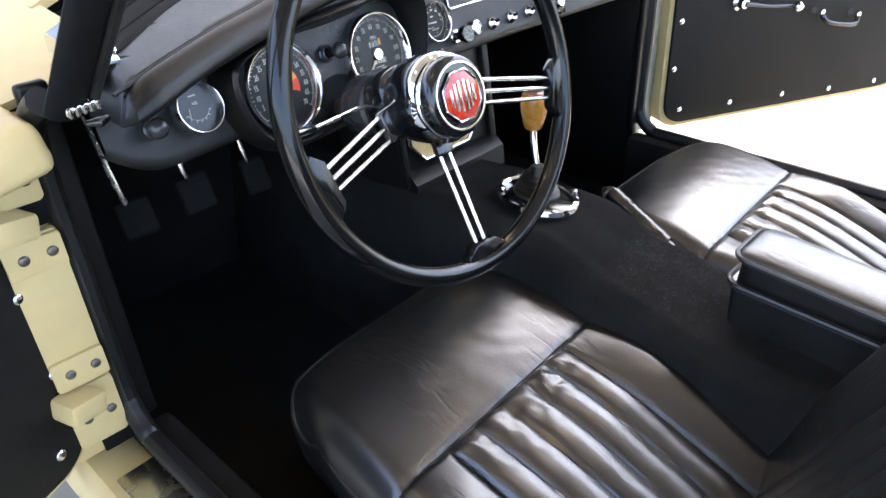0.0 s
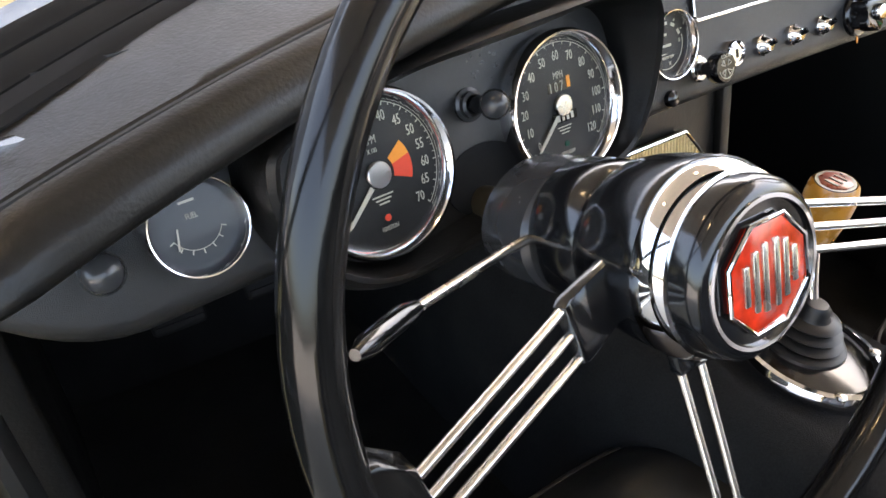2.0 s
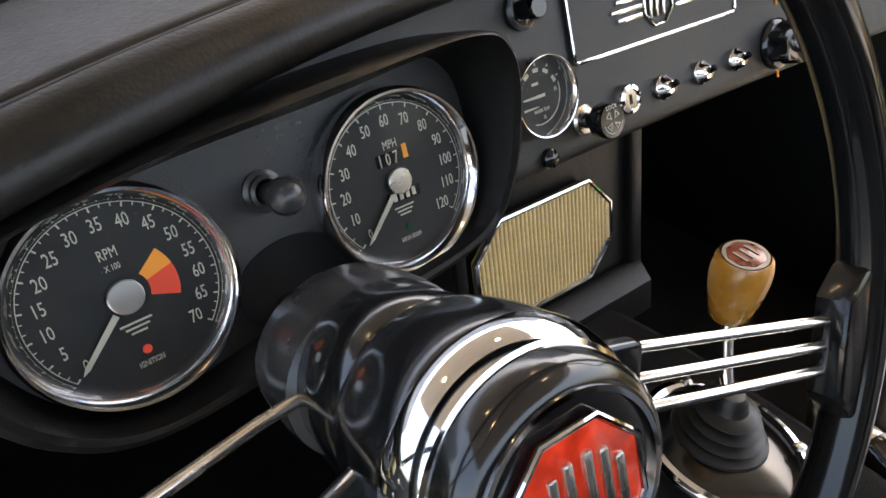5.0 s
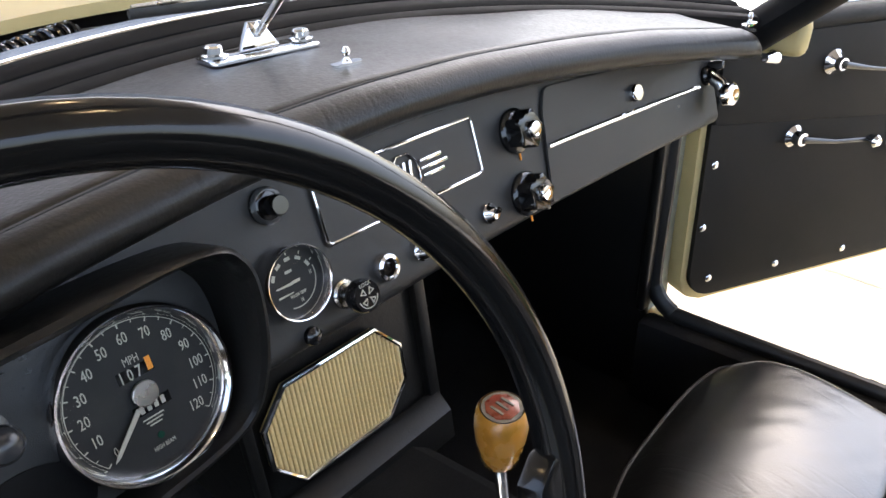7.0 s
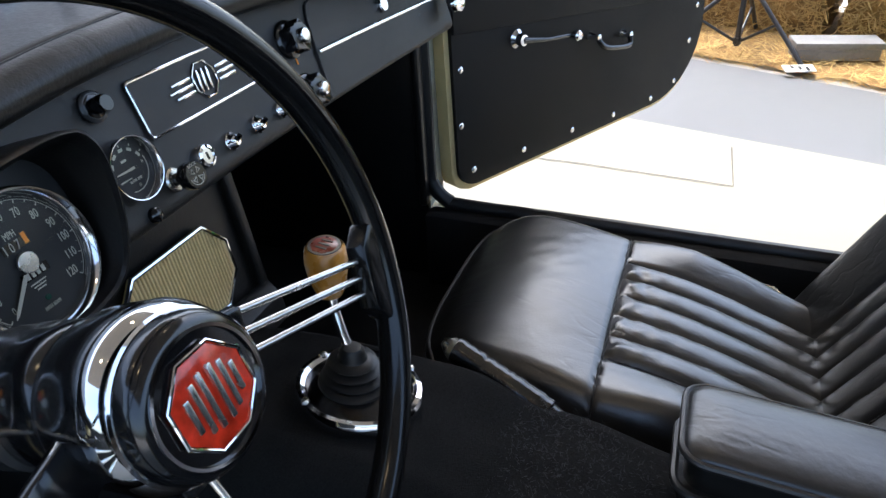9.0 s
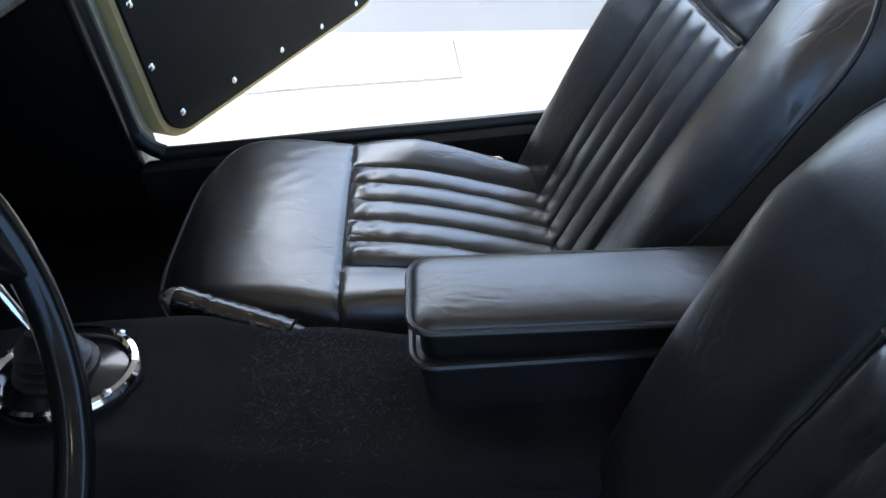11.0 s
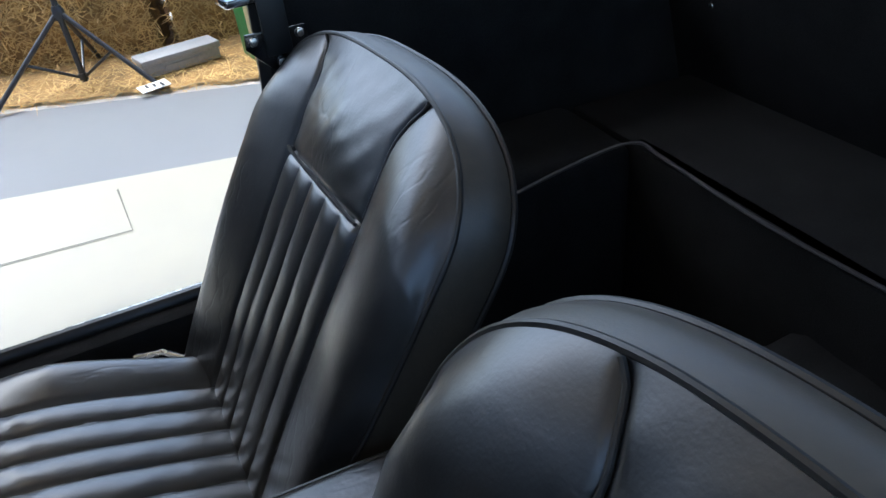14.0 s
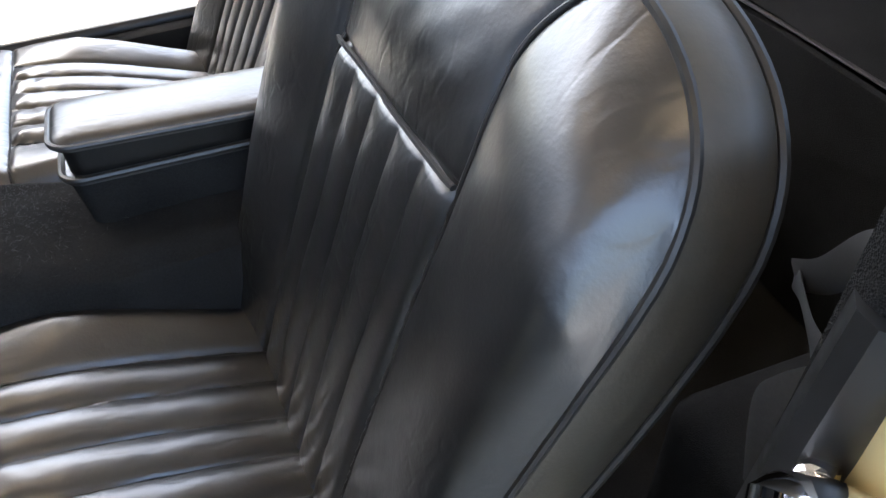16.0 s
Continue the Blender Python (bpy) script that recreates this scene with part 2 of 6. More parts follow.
def box(size, m=None, bevel=0.0, bm=None, seg=2):
    bm = bm or bmesh.new()
    tmp = bmesh.new()
    bmesh.ops.create_cube(tmp, size=1.0)
    bmesh.ops.scale(tmp, vec=size, verts=tmp.verts)
    if bevel:
        bmesh.ops.bevel(tmp, geom=tmp.edges, offset=bevel, segments=seg, affect="EDGES", profile=0.5)
    return join(bm, tmp, m)


def join(bm, tmp, m=None):
    if m is not None:
        bmesh.ops.transform(tmp, matrix=m, verts=tmp.verts)
    table = {v: bm.verts.new(v.co) for v in tmp.verts}
    for f in tmp.faces:
        try:
            bm.faces.new([table[v] for v in f.verts])
        except ValueError:
            pass
    tmp.free()
    return bm


def lathe(profile, seg=40, m=None, bm=None, arc=360.0, squash=(1, 1)):
    """Profile of (radius, z) turned about z."""
    bm = bm or bmesh.new()
    tmp = bmesh.new()
    full = arc >= 359.9
    n = seg if full else seg + 1
    rings = []
    for r, z in profile:
        if r < 1e-6 and full:
            rings.append([tmp.verts.new((0, 0, z))])
        else:
            rings.append([tmp.verts.new((r * squash[0] * math.cos(radians(arc) * k / seg), r * squash[1] * math.sin(radians(arc) * k / seg), z)) for k in range(n)])
    for a, b in zip(rings, rings[1:]):
        for k in range(seg if not full else n):
            k2 = (k + 1) % n
            if not full and k + 1 >= n:
                continue
            q = [a[k % len(a)], a[k2 % len(a)], b[k2 % len(b)], b[k % len(b)]]
            q = list(dict.fromkeys(q))
            if len(q) > 2:
                try:
                    tmp.faces.new(q)
                except ValueError:
                    pass
    return join(bm, tmp, m)


def tube(points, r, seg=10, bm=None, closed=False, flat=1.0, caps=True, up=None):
    """A tube swept along points; r may be a number or a list; flat squeezes it along its second axis."""
    bm = bm or bmesh.new()
    pts = [Vector(p) for p in points]
    n = len(pts)
    rs = r if isinstance(r, (list, tuple)) else [r] * n
    tang = []
    for i in range(n):
        a, b = (pts[(i - 1) % n], pts[(i + 1) % n]) if closed else (pts[max(i - 1, 0)], pts[min(i + 1, n - 1)])
        tang.append((b - a).normalized())
    ref = Vector(up) if up else (Vector((0, 0, 1)) if abs(tang[0].z) < 0.9 else Vector((1, 0, 0)))
    side = tang[0].cross(ref).normalized()
    rings = []
    for i in range(n):
        if up:
            side = tang[i].cross(Vector(up)).normalized()
        else:
            side = (side - tang[i] * side.dot(tang[i])).normalized()
        nor = side.cross(tang[i])
        rings.append([bm.verts.new(pts[i] + rs[i] * (math.cos(2 * math.pi * k / seg) * side + flat * math.sin(2 * math.pi * k / seg) * nor)) for k in range(seg)])
    for i in range(n if closed else n - 1):
        a, b = rings[i], rings[(i + 1) % n]
        for k in range(seg):
            bm.faces.new((a[k], a[(k + 1) % seg], b[(k + 1) % seg], b[k]))
    if caps and not closed:
        bm.faces.new(rings[0][::-1])
        bm.faces.new(rings[-1])
    return bm


def smooth_path(points, n=8, closed=False):
    """Catmull-Rom through points."""
    p = [Vector(q) for q in points]
    out = []
    last = len(p) if closed else len(p) - 1
    for i in range(last):
        if closed:
            a, b, c, d = p[i - 1], p[i], p[(i + 1) % len(p)], p[(i + 2) % len(p)]
        else:
            a, b, c, d = p[max(i - 1, 0)], p[i], p[i + 1], p[min(i + 2, len(p) - 1)]
        for k in range(n):
            t = k / n
            out.append(0.5 * (2 * b + (c - a) * t + (2 * a - 5 * b + 4 * c - d) * t * t + (3 * b - a - 3 * c + d) * t ** 3))
    if not closed:
        out.append(p[-1])
    return out


def prism(outline, z0, z1, m=None, bm=None, bevel=0.0):
    """A plate with the outline (x, y) from z0 to z1."""
    bm = bm or bmesh.new()
    tmp = bmesh.new()
    lo = [tmp.verts.new((x, y, z0)) for x, y in outline]
    hi = [tmp.verts.new((x, y, z1)) for x, y in outline]
    tmp.faces.new(lo[::-1])
    top = tmp.faces.new(hi)
    n = len(outline)
    for i in range(n):
        tmp.faces.new((lo[i], lo[(i + 1) % n], hi[(i + 1) % n], hi[i]))
    if bevel:
        bmesh.ops.bevel(tmp, geom=list(top.edges), offset=bevel, segments=2, affect="EDGES", profile=0.5)
    return join(bm, tmp, m)


def rounded(w, h, r, n=6, cx=0.0, cy=0.0):
    out = []
    for sx, sy, a0 in ((1, 1, 0), (-1, 1, 90), (-1, -1, 180), (1, -1, 270)):
        for k in range(n + 1):
            a = radians(a0 + 90 * k / n)
            out.append((cx + sx * (w / 2 - r) + r * math.cos(a), cy + sy * (h / 2 - r) + r * math.sin(a)))
    return out


def octagon(r, start=22.5):
    return [(r * math.cos(radians(start + 45 * k)), r * math.sin(radians(start + 45 * k))) for k in range(8)]


def text_mesh(word, size, mat, depth=0.0002):
    cu = bpy.data.curves.new("lettering", "FONT")
    cu.body, cu.size, cu.align_x, cu.align_y, cu.extrude, cu.resolution_u = word, size, "CENTER", "CENTER", depth, 2
    ob = bpy.data.objects.new("lettering", cu)
    me = bpy.data.meshes.new_from_object(ob)
    bpy.data.objects.remove(ob)
    bpy.data.curves.remove(cu)
    me.materials.clear()
    me.materials.append(mat)
    return me


def screw(r, h, m, bm=None):
    """A domed screw head with a crossed slot."""
    bm = lathe([(r, 0), (r, h * 0.4), (r * 0.75, h * 0.85), (r * 0.3, h), (0, h)], 12, m, bm)
    return bm


# ---------------------------------------------------------------- ground, platform, distance
def ground_sheet():
    bm = bmesh.new()
    rings = [0, 4, 9, 20, 60, 200, 900]
    return lathe([(r, -0.012) for r in rings], 48, None, bm)


thing("ground", None, "pale grey concrete yard reaching away on all sides", "ground", kind="structure", bm=ground_sheet(), mat=GROUND)


def edge_x(y):
    return 1.875 + 0.20 * y


def platform():
    def fn(u, v):
        y = -3.0 + 8.0 * v
        x0, x1 = -3.2, edge_x(y) - 0.02 * max(0.0, y - 1.3) ** 2
        return (x0 + (x1 - x0) * u, y, 0.0)
    bm = grid(fn, 12, 24)
    thick(bm, 0.01)
    return bm


thing("platform", None, "glossy white boarded show floor under the car", "floor", kind="structure", bm=platform(), mat=WHITEFLOOR)


def grey_strip():
    def fn(u, v):
        y = -3.0 + 8.0 * v
        a, b = edge_x(y) + 0.004, 2.55 + 0.36 * y
        return (a + (b - a) * u, y, -0.002)
    bm = grid(fn, 6, 24)
    thick(bm, 0.008)
    return bm


thing("floor_border", None, "shiny grey floor border beside the white platform", "floor", kind="structure", bm=grey_strip(), mat=GREYFLOOR)


def floor_marks():
    bm = bmesh.new()
    for pts in ([(1.66, 2.2, 0.0035), (1.68, 1.43, 0.0035), (1.66, 0.93, 0.0035), (1.97, 0.96, 0.0035)],):
        tube(pts, 0.003, 6, bm, flat=0.3, up=(0, 0, 1))
    return bm


thing("floor_joint", None, "thin cut line in the white floor boards", "joint", kind="structure", bm=floor_marks(), mat=LINE)


# straw bales behind the platform, with loose straw on the ground
def bale(at, size, turn):
    m = Matrix.Translation(at) @ pose(0, 0, 0, 0, 0, turn)
    ob = thing("straw_bale", at, "pressed yellow straw bale standing on the ground", "straw bale", "straw bales")
    bm = bmesh.new()
    tmp = bmesh.new()
    bmesh.ops.create_cube(tmp, size=1.0)
    bmesh.ops.subdivide_edges(tmp, edges=tmp.edges, cuts=14, use_grid_fill=True)
    for v in tmp.verts:
        p = Vector((v.co.x * size[0], v.co.y * size[1], (v.co.z + 0.5) * size[2]))
        d = noise.noise_vector(p * 9 + Vector(at)) * 0.03 + noise.noise_vector(p * 31) * 0.014
        v.co = p + Vector((d.x, d.y, d.z if v.co.z > -0.49 else 0.0))
    join(bm, tmp)
    part("core", bm, HAYDARK, ob, m=m)
    rnd = random.Random(int(at[1] * 100) + 7)
    verts, faces = [], []
    for _ in range(2600):
        fx = rnd.random() < 0.75
        p = Vector((-size[0] / 2 - 0.012, (rnd.random() - 0.5) * size[1], rnd.random() * size[2])) if fx else \
            Vector(((rnd.random() - 0.5) * size[0], (rnd.random() - 0.5) * size[1], size[2] + 0.01))
        p += Vector((rnd.uniform(-0.015, 0.012), 0, rnd.uniform(-0.01, 0.012)))
        a = Vector((rnd.uniform(-0.25, 0.25), rnd.uniform(-1, 1), rnd.uniform(-0.8, 0.8))).normalized()
        ln, w = rnd.uniform(0.03, 0.10), rnd.uniform(0.0012, 0.0028)
        s = a.cross(Vector((1, 0, 0))).normalized() * w
        k = len(verts)
        bend = Vector((rnd.uniform(-0.012, 0.004), 0, 0))
        verts += [p - s, p + s, p + a * ln * 0.5 + s + bend, p + a * ln * 0.5 - s + bend, p + a * ln]
        faces += [(k, k + 1, k + 2, k + 3), (k + 3, k + 2, k + 4)]
    me = bpy.data.meshes.new("straw")
    me.from_pydata([tuple(v) for v in verts], [], faces)
    me.materials.append(HAY)
    tagged(part("straw", me, HAY, ob, m=m), kind="stuff")
    return ob


for y, z, dx in ((-1.0, 0, 0.1), (0.05, 0, 0.02), (1.12, 0, -0.03), (-0.5, 0.42, 0.12), (0.55, 0.42, 0.06), (1.58, 0.42, 0.1), (1.9, 0, 0.1)):
    bale((3.72 + dx + 0.2 * (y - 0.6), y, z), (0.48, 1.02, 0.42), -9 + 3 * math.sin(y * 5))


def loose_straw():
    rnd = random.Random(5)
    verts, faces = [], []
    for _ in range(5200):
        y = rnd.uniform(-1.2, 2.2)
        x0 = 2.56 + 0.36 * y
        x = x0 + abs(rnd.gauss(0.15, 0.32))
        p = Vector((x, y, 0.002 + rnd.random() ** 2 * 0.035))
        a = Vector((rnd.uniform(-1, 1), rnd.uniform(-1, 1), rnd.uniform(-0.18, 0.22))).normalized()
        s = a.cross(Vector((0, 0, 1))).normalized() * rnd.uniform(0.0015, 0.0032)
        ln = rnd.uniform(0.04, 0.13)
        k = len(verts)
        verts += [p - s, p + s, p + a * ln]
        faces.append((k, k + 1, k + 2))
    me = bpy.data.meshes.new("loose_straw")
    me.from_pydata([tuple(v) for v in verts], [], faces)
    me.materials.append(HAY)
    return tagged(new("loose_straw", me), "loose straw scattered on the ground before the bales", "straw", kind="stuff")


loose_straw()


def straw_bed():
    def fn(u, v):
        y = -1.5 + 3.9 * v
        x = 2.62 + 0.36 * y + 1.1 * u + 0.05 * noise.noise(Vector((y * 6, 0, 0)))
        return (x, y, 0.004 + 0.03 * u * (0.6 + noise.noise(Vector((x * 9, y * 9, 0)))))
    return grid(fn, 16, 60)


tagged(thing("straw_bed", None, "trodden brown straw lying on the ground", "straw", kind="stuff", bm=straw_bed(), mat=HAYDARK))


def light_stand(at, turn):
    m = Matrix.Translation(at) @ pose(0, 0, 0, 0, 0, turn)
    ob = thing("tripod_stand", at, "black folding tripod stand before the straw bales", "tripod", "tripods")
    part("pole", tube([(0, 0, 0.03), (0, 0, 1.6)], 0.013), TRIPOD, ob, m=m)
    part("collar", lathe([(0.0, 0.31), (0.026, 0.31), (0.026, 0.35), (0.018, 0.37), (0, 0.37)], 16), TRIPOD, ob, m=m)
    part("spreader_hub", lathe([(0.0, 0.04), (0.02, 0.04), (0.02, 0.07), (0, 0.07)], 12), TRIPOD, ob, m=m)
    for k in range(3):
        c, s = math.cos(radians(120 * k)), math.sin(radians(120 * k))
        leg = part("leg", tube([(0.02 * c, 0.02 * s, 0.33), (0.40 * c, 0.40 * s, 0.012)], 0.011), TRIPOD, ob, m=m)
        part("rubber_foot", lathe([(0, 0), (0.015, 0), (0.013, 0.03), (0, 0.03)], 10, m @ Matrix.Translation((0.40 * c, 0.40 * s, 0))), RUBBER, leg)
        part("strut", tube([(0.015 * c, 0.015 * s, 0.055), (0.21 * c, 0.21 * s, 0.172)], 0.007), TRIPOD, ob, m=m)
    return ob


light_stand((3.15, 1.04, 0.0), 110)
light_stand((3.35, 2.2, 0.0), 40)


def crate(at, size, turn, mat, label, name):
    m = Matrix.Translation(at) @ pose(0, 0, 0, 0, 0, turn)
    ob = thing(name, at, label, "box")
    part("body", box((size[0], size[1], size[2]), Matrix.Translation((0, 0, size[2] / 2)), 0.008), mat, ob, m=m)
    part("lid", box((size[0] + 0.016, size[1] + 0.016, 0.03), Matrix.Translation((0, 0, size[2] + 0.013)), 0.006), mat, ob, m=m)
    part("front_panel", prism(rounded(size[1] * 0.5, size[2] * 0.45, 0.01), 0, 0.006, pose(-size[0] / 2 - 0.001, 0, size[2] / 2, 90, 0, -90)), GREYBOX, ob, m=m)


crate((3.12, 0.62, 0.015), (0.13, 0.36, 0.055), 14, GREYBOX, "low grey plastic equipment box lying on straw", "equipment_box")
crate((2.98, 0.10, 0.0), (0.34, 0.40, 0.55), 8, GREEN, "dark green plastic bin standing on the ground", "green_bin")


def banner():
    ob = thing("printed_card", (2.86, 0.76, 0.02), "white printed card lying on the straw", "card")
    part("card", box((0.06, 0.13, 0.004), pose(2.86, 0.76, 0.030, 0, -10, 20)), PLASTER, ob)
    for k in range(3):
        part("bar", box((0.03, 0.012, 0.002), pose(2.86, 0.725 + 0.032 * k, 0.0335, 0, -10, 20)), TRIPOD, ob)


banner()

# open-sided sheet added out of view to hold back skylight, with small warm lamps
canopy = thing("canopy", (0, 1.5, 3.2), "tan sheet added out of view high over the car to hold back skylight", "canopy", kind="structure")
part("sheet", box((5.3, 7.4, 0.05), pose(-0.25, 0.7, 3.225)), SHEET, canopy)
for x in (-1.3, 0.9):
    for y in (0.9, 2.7):
        lp = thing("ceiling_lamp", (x, y, 3.14), "small round warm ceiling lamp under the added overhead sheet", "ceiling lamp", "ceiling lamps")
        part("housing", lathe([(0.0, 0.06), (0.09, 0.06), (0.10, 0.0), (0.085, 0.0), (0.08, 0.03)], 24, pose(x, y, 3.14)), TRIPOD, lp)
        part("bulb", lathe([(0.075, 0.025), (0.06, 0.005), (0, -0.005)], 20, pose(x, y, 3.14)), LAMPGLOW, lp, "glowing warm bulb")

# wall added far ahead of the car to keep low sky off the dash
wall = thing("wall_front", (0, 9, 0), "dull blue-grey wall added far ahead of the car to hold back low sky", "wall", kind="structure")
part("panel", box((30, 0.2, 7.0), pose(0, 12, 3.5)), FARWALL, wall)


# ---------------------------------------------------------------- the car: shapes shared by several parts
MID = -0.05          # the car's centre line


def y_face(x):
    return 1.404 - 0.08 * (x + 0.05) ** 2 + 0.045 * (x + 0.12)


def y_roll(x):
    return 1.433 - 0.34 * (x + 0.05) ** 2 + 0.045 * (x + 0.12)


def y_screen(x):
    return 1.622 - 0.60 * (x + 0.05) ** 2 + 0.045 * (x + 0.12)


def z_top(x):
    return 0.940 - 0.13 * (x + 0.03) ** 2


LEAN_K = 0.325


def on_dash(x, z, off=0.0):
    """Pose on the dash face: x along it, y up it, z out of it."""
    t = Vector((1, 0.045 - 0.16 * (x + 0.05), 0)).normalized()
    u = Vector((0, LEAN_K, 1)).normalized()
    n = t.cross(u).normalized()
    u = n.cross(t)
    p = Vector((x, y_face(x) + LEAN_K * (z - 0.8), z)) + n * off
    return Matrix(((t.x, u.x, n.x, p.x), (t.y, u.y, n.y, p.y), (t.z, u.z, n.z, p.z), (0, 0, 0, 1)))


X0, X1 = -0.672, 0.508
XF = 0.540           # the face runs a little further than the pad

# ---- floor, tunnel, bulkhead, sills
shell = thing("car_floor", (MID, 1.0, 0.2), "black carpeted car floor with footwells and centre tunnel", "car floor", kind="structure")


def floor_pan():
    def fn(u, v):
        x, y = -0.735 + 1.385 * u, 0.05 + 1.95 * v
        return (x, y, 0.215 + 0.006 * noise.noise(Vector((x * 7, y * 7, 0))))
    bm = grid(fn, 30, 40)
    thick(bm, 0.02)
    return bm


part("floor_carpet", floor_pan(), CARPET, shell)


def tunnel():
    keys = [(0.10, 0.45), (0.90, 0.475), (1.06, 0.505), (1.17, 0.542), (1.33, 0.546), (1.45, 0.535), (1.98, 0.53)]

    def top(y):
        for (a, za), (b, zb) in zip(keys, keys[1:]):
            if y <= b:
                k = max(0, (y - a) / (b - a))
                k = k * k * (3 - 2 * k)
                return za + (zb - za) * k
        return keys[-1][1]
    prof = [(-1.45, 0), (-1.30, 0.45), (-1.15, 0.80), (-0.98, 0.95), (-0.75, 1.0), (-0.4, 1.0), (0, 1.0), (0.4, 1.0), (0.75, 1.0), (0.98, 0.95), (1.15, 0.80), (1.30, 0.45), (1.45, 0)]

    def fn(u, v):
        y = 0.10 + 1.86 * v
        k = u * (len(prof) - 1)
        i = min(int(k), len(prof) - 2)
        px = prof[i][0] + (prof[i + 1][0] - prof[i][0]) * (k - i)
        pz = prof[i][1] + (prof[i + 1][1] - prof[i][1]) * (k - i)
        if px > 0:
            px *= 0.80
        wob = 0.004 * noise.noise(Vector((px * 3, y * 11, 2)))
        return (-0.078 - 0.05 * (y - 1.25) + 0.112 * px, y, 0.21 + (top(y) - 0.21) * pz + wob * pz)
    return grid(fn, 48, 80)


part("tunnel", tunnel(), CARPET, shell)
part("bulkhead", box((1.56, 0.03, 0.65), pose(-0.04, 1.975, 0.525), 0.004), CARPET, shell)


def side(s, flange_x, flange_y, name, label):
    """Sill, posts and kick panel of one side; s is -1 for the driver's side."""
    ob = thing(name, (flange_x, 1.0, 0.1), label, "car side", kind="structure")
    inn, out = flange_x - 0.012 * s, flange_x + 0.085 * s
    # kick panel beside the footwell and its carpet
    part("kick_panel", box((0.02, 1.99 - flange_y, 0.60), pose(flange_x - 0.006 * s, (1.99 + flange_y) / 2, 0.50), 0.004), VINYL, ob)
    # sill: inner carpet, cream outer, tread
    part("sill_inner", box((0.05, flange_y - 0.55, 0.19), pose(flange_x - 0.022 * s, (flange_y + 0.55) / 2, 0.285), 0.012), CARPET, ob)
    part("sill", box((0.075, 2.9, 0.20), pose(flange_x + 0.0375 * s, 1.2, 0.255), 0.02), CREAM, ob)
    part("tread_plate", box((0.055, flange_y - 0.75, 0.006), pose(flange_x + 0.032 * s, (flange_y + 0.65) / 2, 0.360), 0.002), STEEL, ob)
    # front post: shut face, outer wing
    part("shut_face", box((0.082, 0.02, 0.46), pose(flange_x + 0.041 * s, flange_y + 0.012, 0.60), 0.003), CREAM if s < 0 else PRIMER, ob)
    part("front_wing", box((0.05, 1.5, 0.55), pose(flange_x + 0.105 * s, flange_y + 0.80, 0.58), 0.02, seg=3), CREAM, ob)
    part("scuttle_end", box((0.085 if s < 0 else 0.032, 0.17 if s < 0 else 0.10, 0.055), pose(flange_x + (0.052 if s < 0 else 0.060) * s, flange_y - (0.002 if s < 0 else 0.10), 0.815 if s < 0 else 0.856, 0, 10 * s, 0), 0.014, seg=3), CREAM, ob)
    part("post_trim", box((0.034, 0.016, 0.47), pose(flange_x - 0.016 * s, flange_y + 0.004, 0.625), 0.006, seg=3), VINYL, ob, "black trimmed post flange")
    part("wing_top", thick(grid(lambda u, v: (flange_x + (-0.12 + 0.25 * u) * s, flange_y + 0.02 + 1.5 * v, 0.893 - 0.045 * u * u + 0.01 * math.sin(math.pi * v) - 0.05 * (1 - v) ** 8), 8, 12), 0.01), CREAM, ob)
    # rubber seal round the opening
    r = 0.07
    path = [(flange_x, flange_y - 0.07, 0.86), (flange_x, flange_y - 0.005, 0.80), (flange_x, flange_y, 0.60), (flange_x, flange_y, 0.385 + r)]
    path += [(flange_x, flange_y - r + r * math.cos(radians(a)), 0.385 + r - r * math.sin(radians(a))) for a in (25, 45, 65, 90)]
    ox = flange_x + (0.022 * s if s < 0 else 0.0)
    path += [(flange_x, 1.10, 0.383), (flange_x, 0.80, 0.380), (ox, 0.68, 0.384), (ox, 0.62, 0.42), (ox, 0.59, 0.50), (ox, 0.57, 0.62), (ox, 0.555, 0.82)]
    part("door_seal", tube(smooth_path(path, 5), 0.014, 10, flat=1.1), RUBBER, ob)
    rx = flange_x + (0.022 * s if s < 0 else 0.0)
    # rear post and quarter trim
    hp = 0.51 if s < 0 else 0.46
    part("rear_post", box((0.03, 0.80, hp), pose(rx - 0.004 * s, 0.165, 0.37 + hp / 2), 0.012), CARPET, ob)
    part("rear_post_face", box((0.10, 0.02, 0.46), pose(rx + 0.055 * s, 0.55, 0.60), 0.004), CREAM, ob)
    part("rear_wing", box((0.06, 1.5, 0.56), pose(rx + 0.10 * s, -0.2, 0.57), 0.02, seg=3), CREAM, ob)
    return ob


left = yawed(side(-1, -0.715, 1.43, "side_left", "cream car body side with black carpeted sill and rubber door seal"), -0.715, 1.43, 3)
right = yawed(side(1, 0.605, 1.487, "side_right", "cream car body side with black carpeted sill and rubber door seal"), 0.605, 1.487, 3)

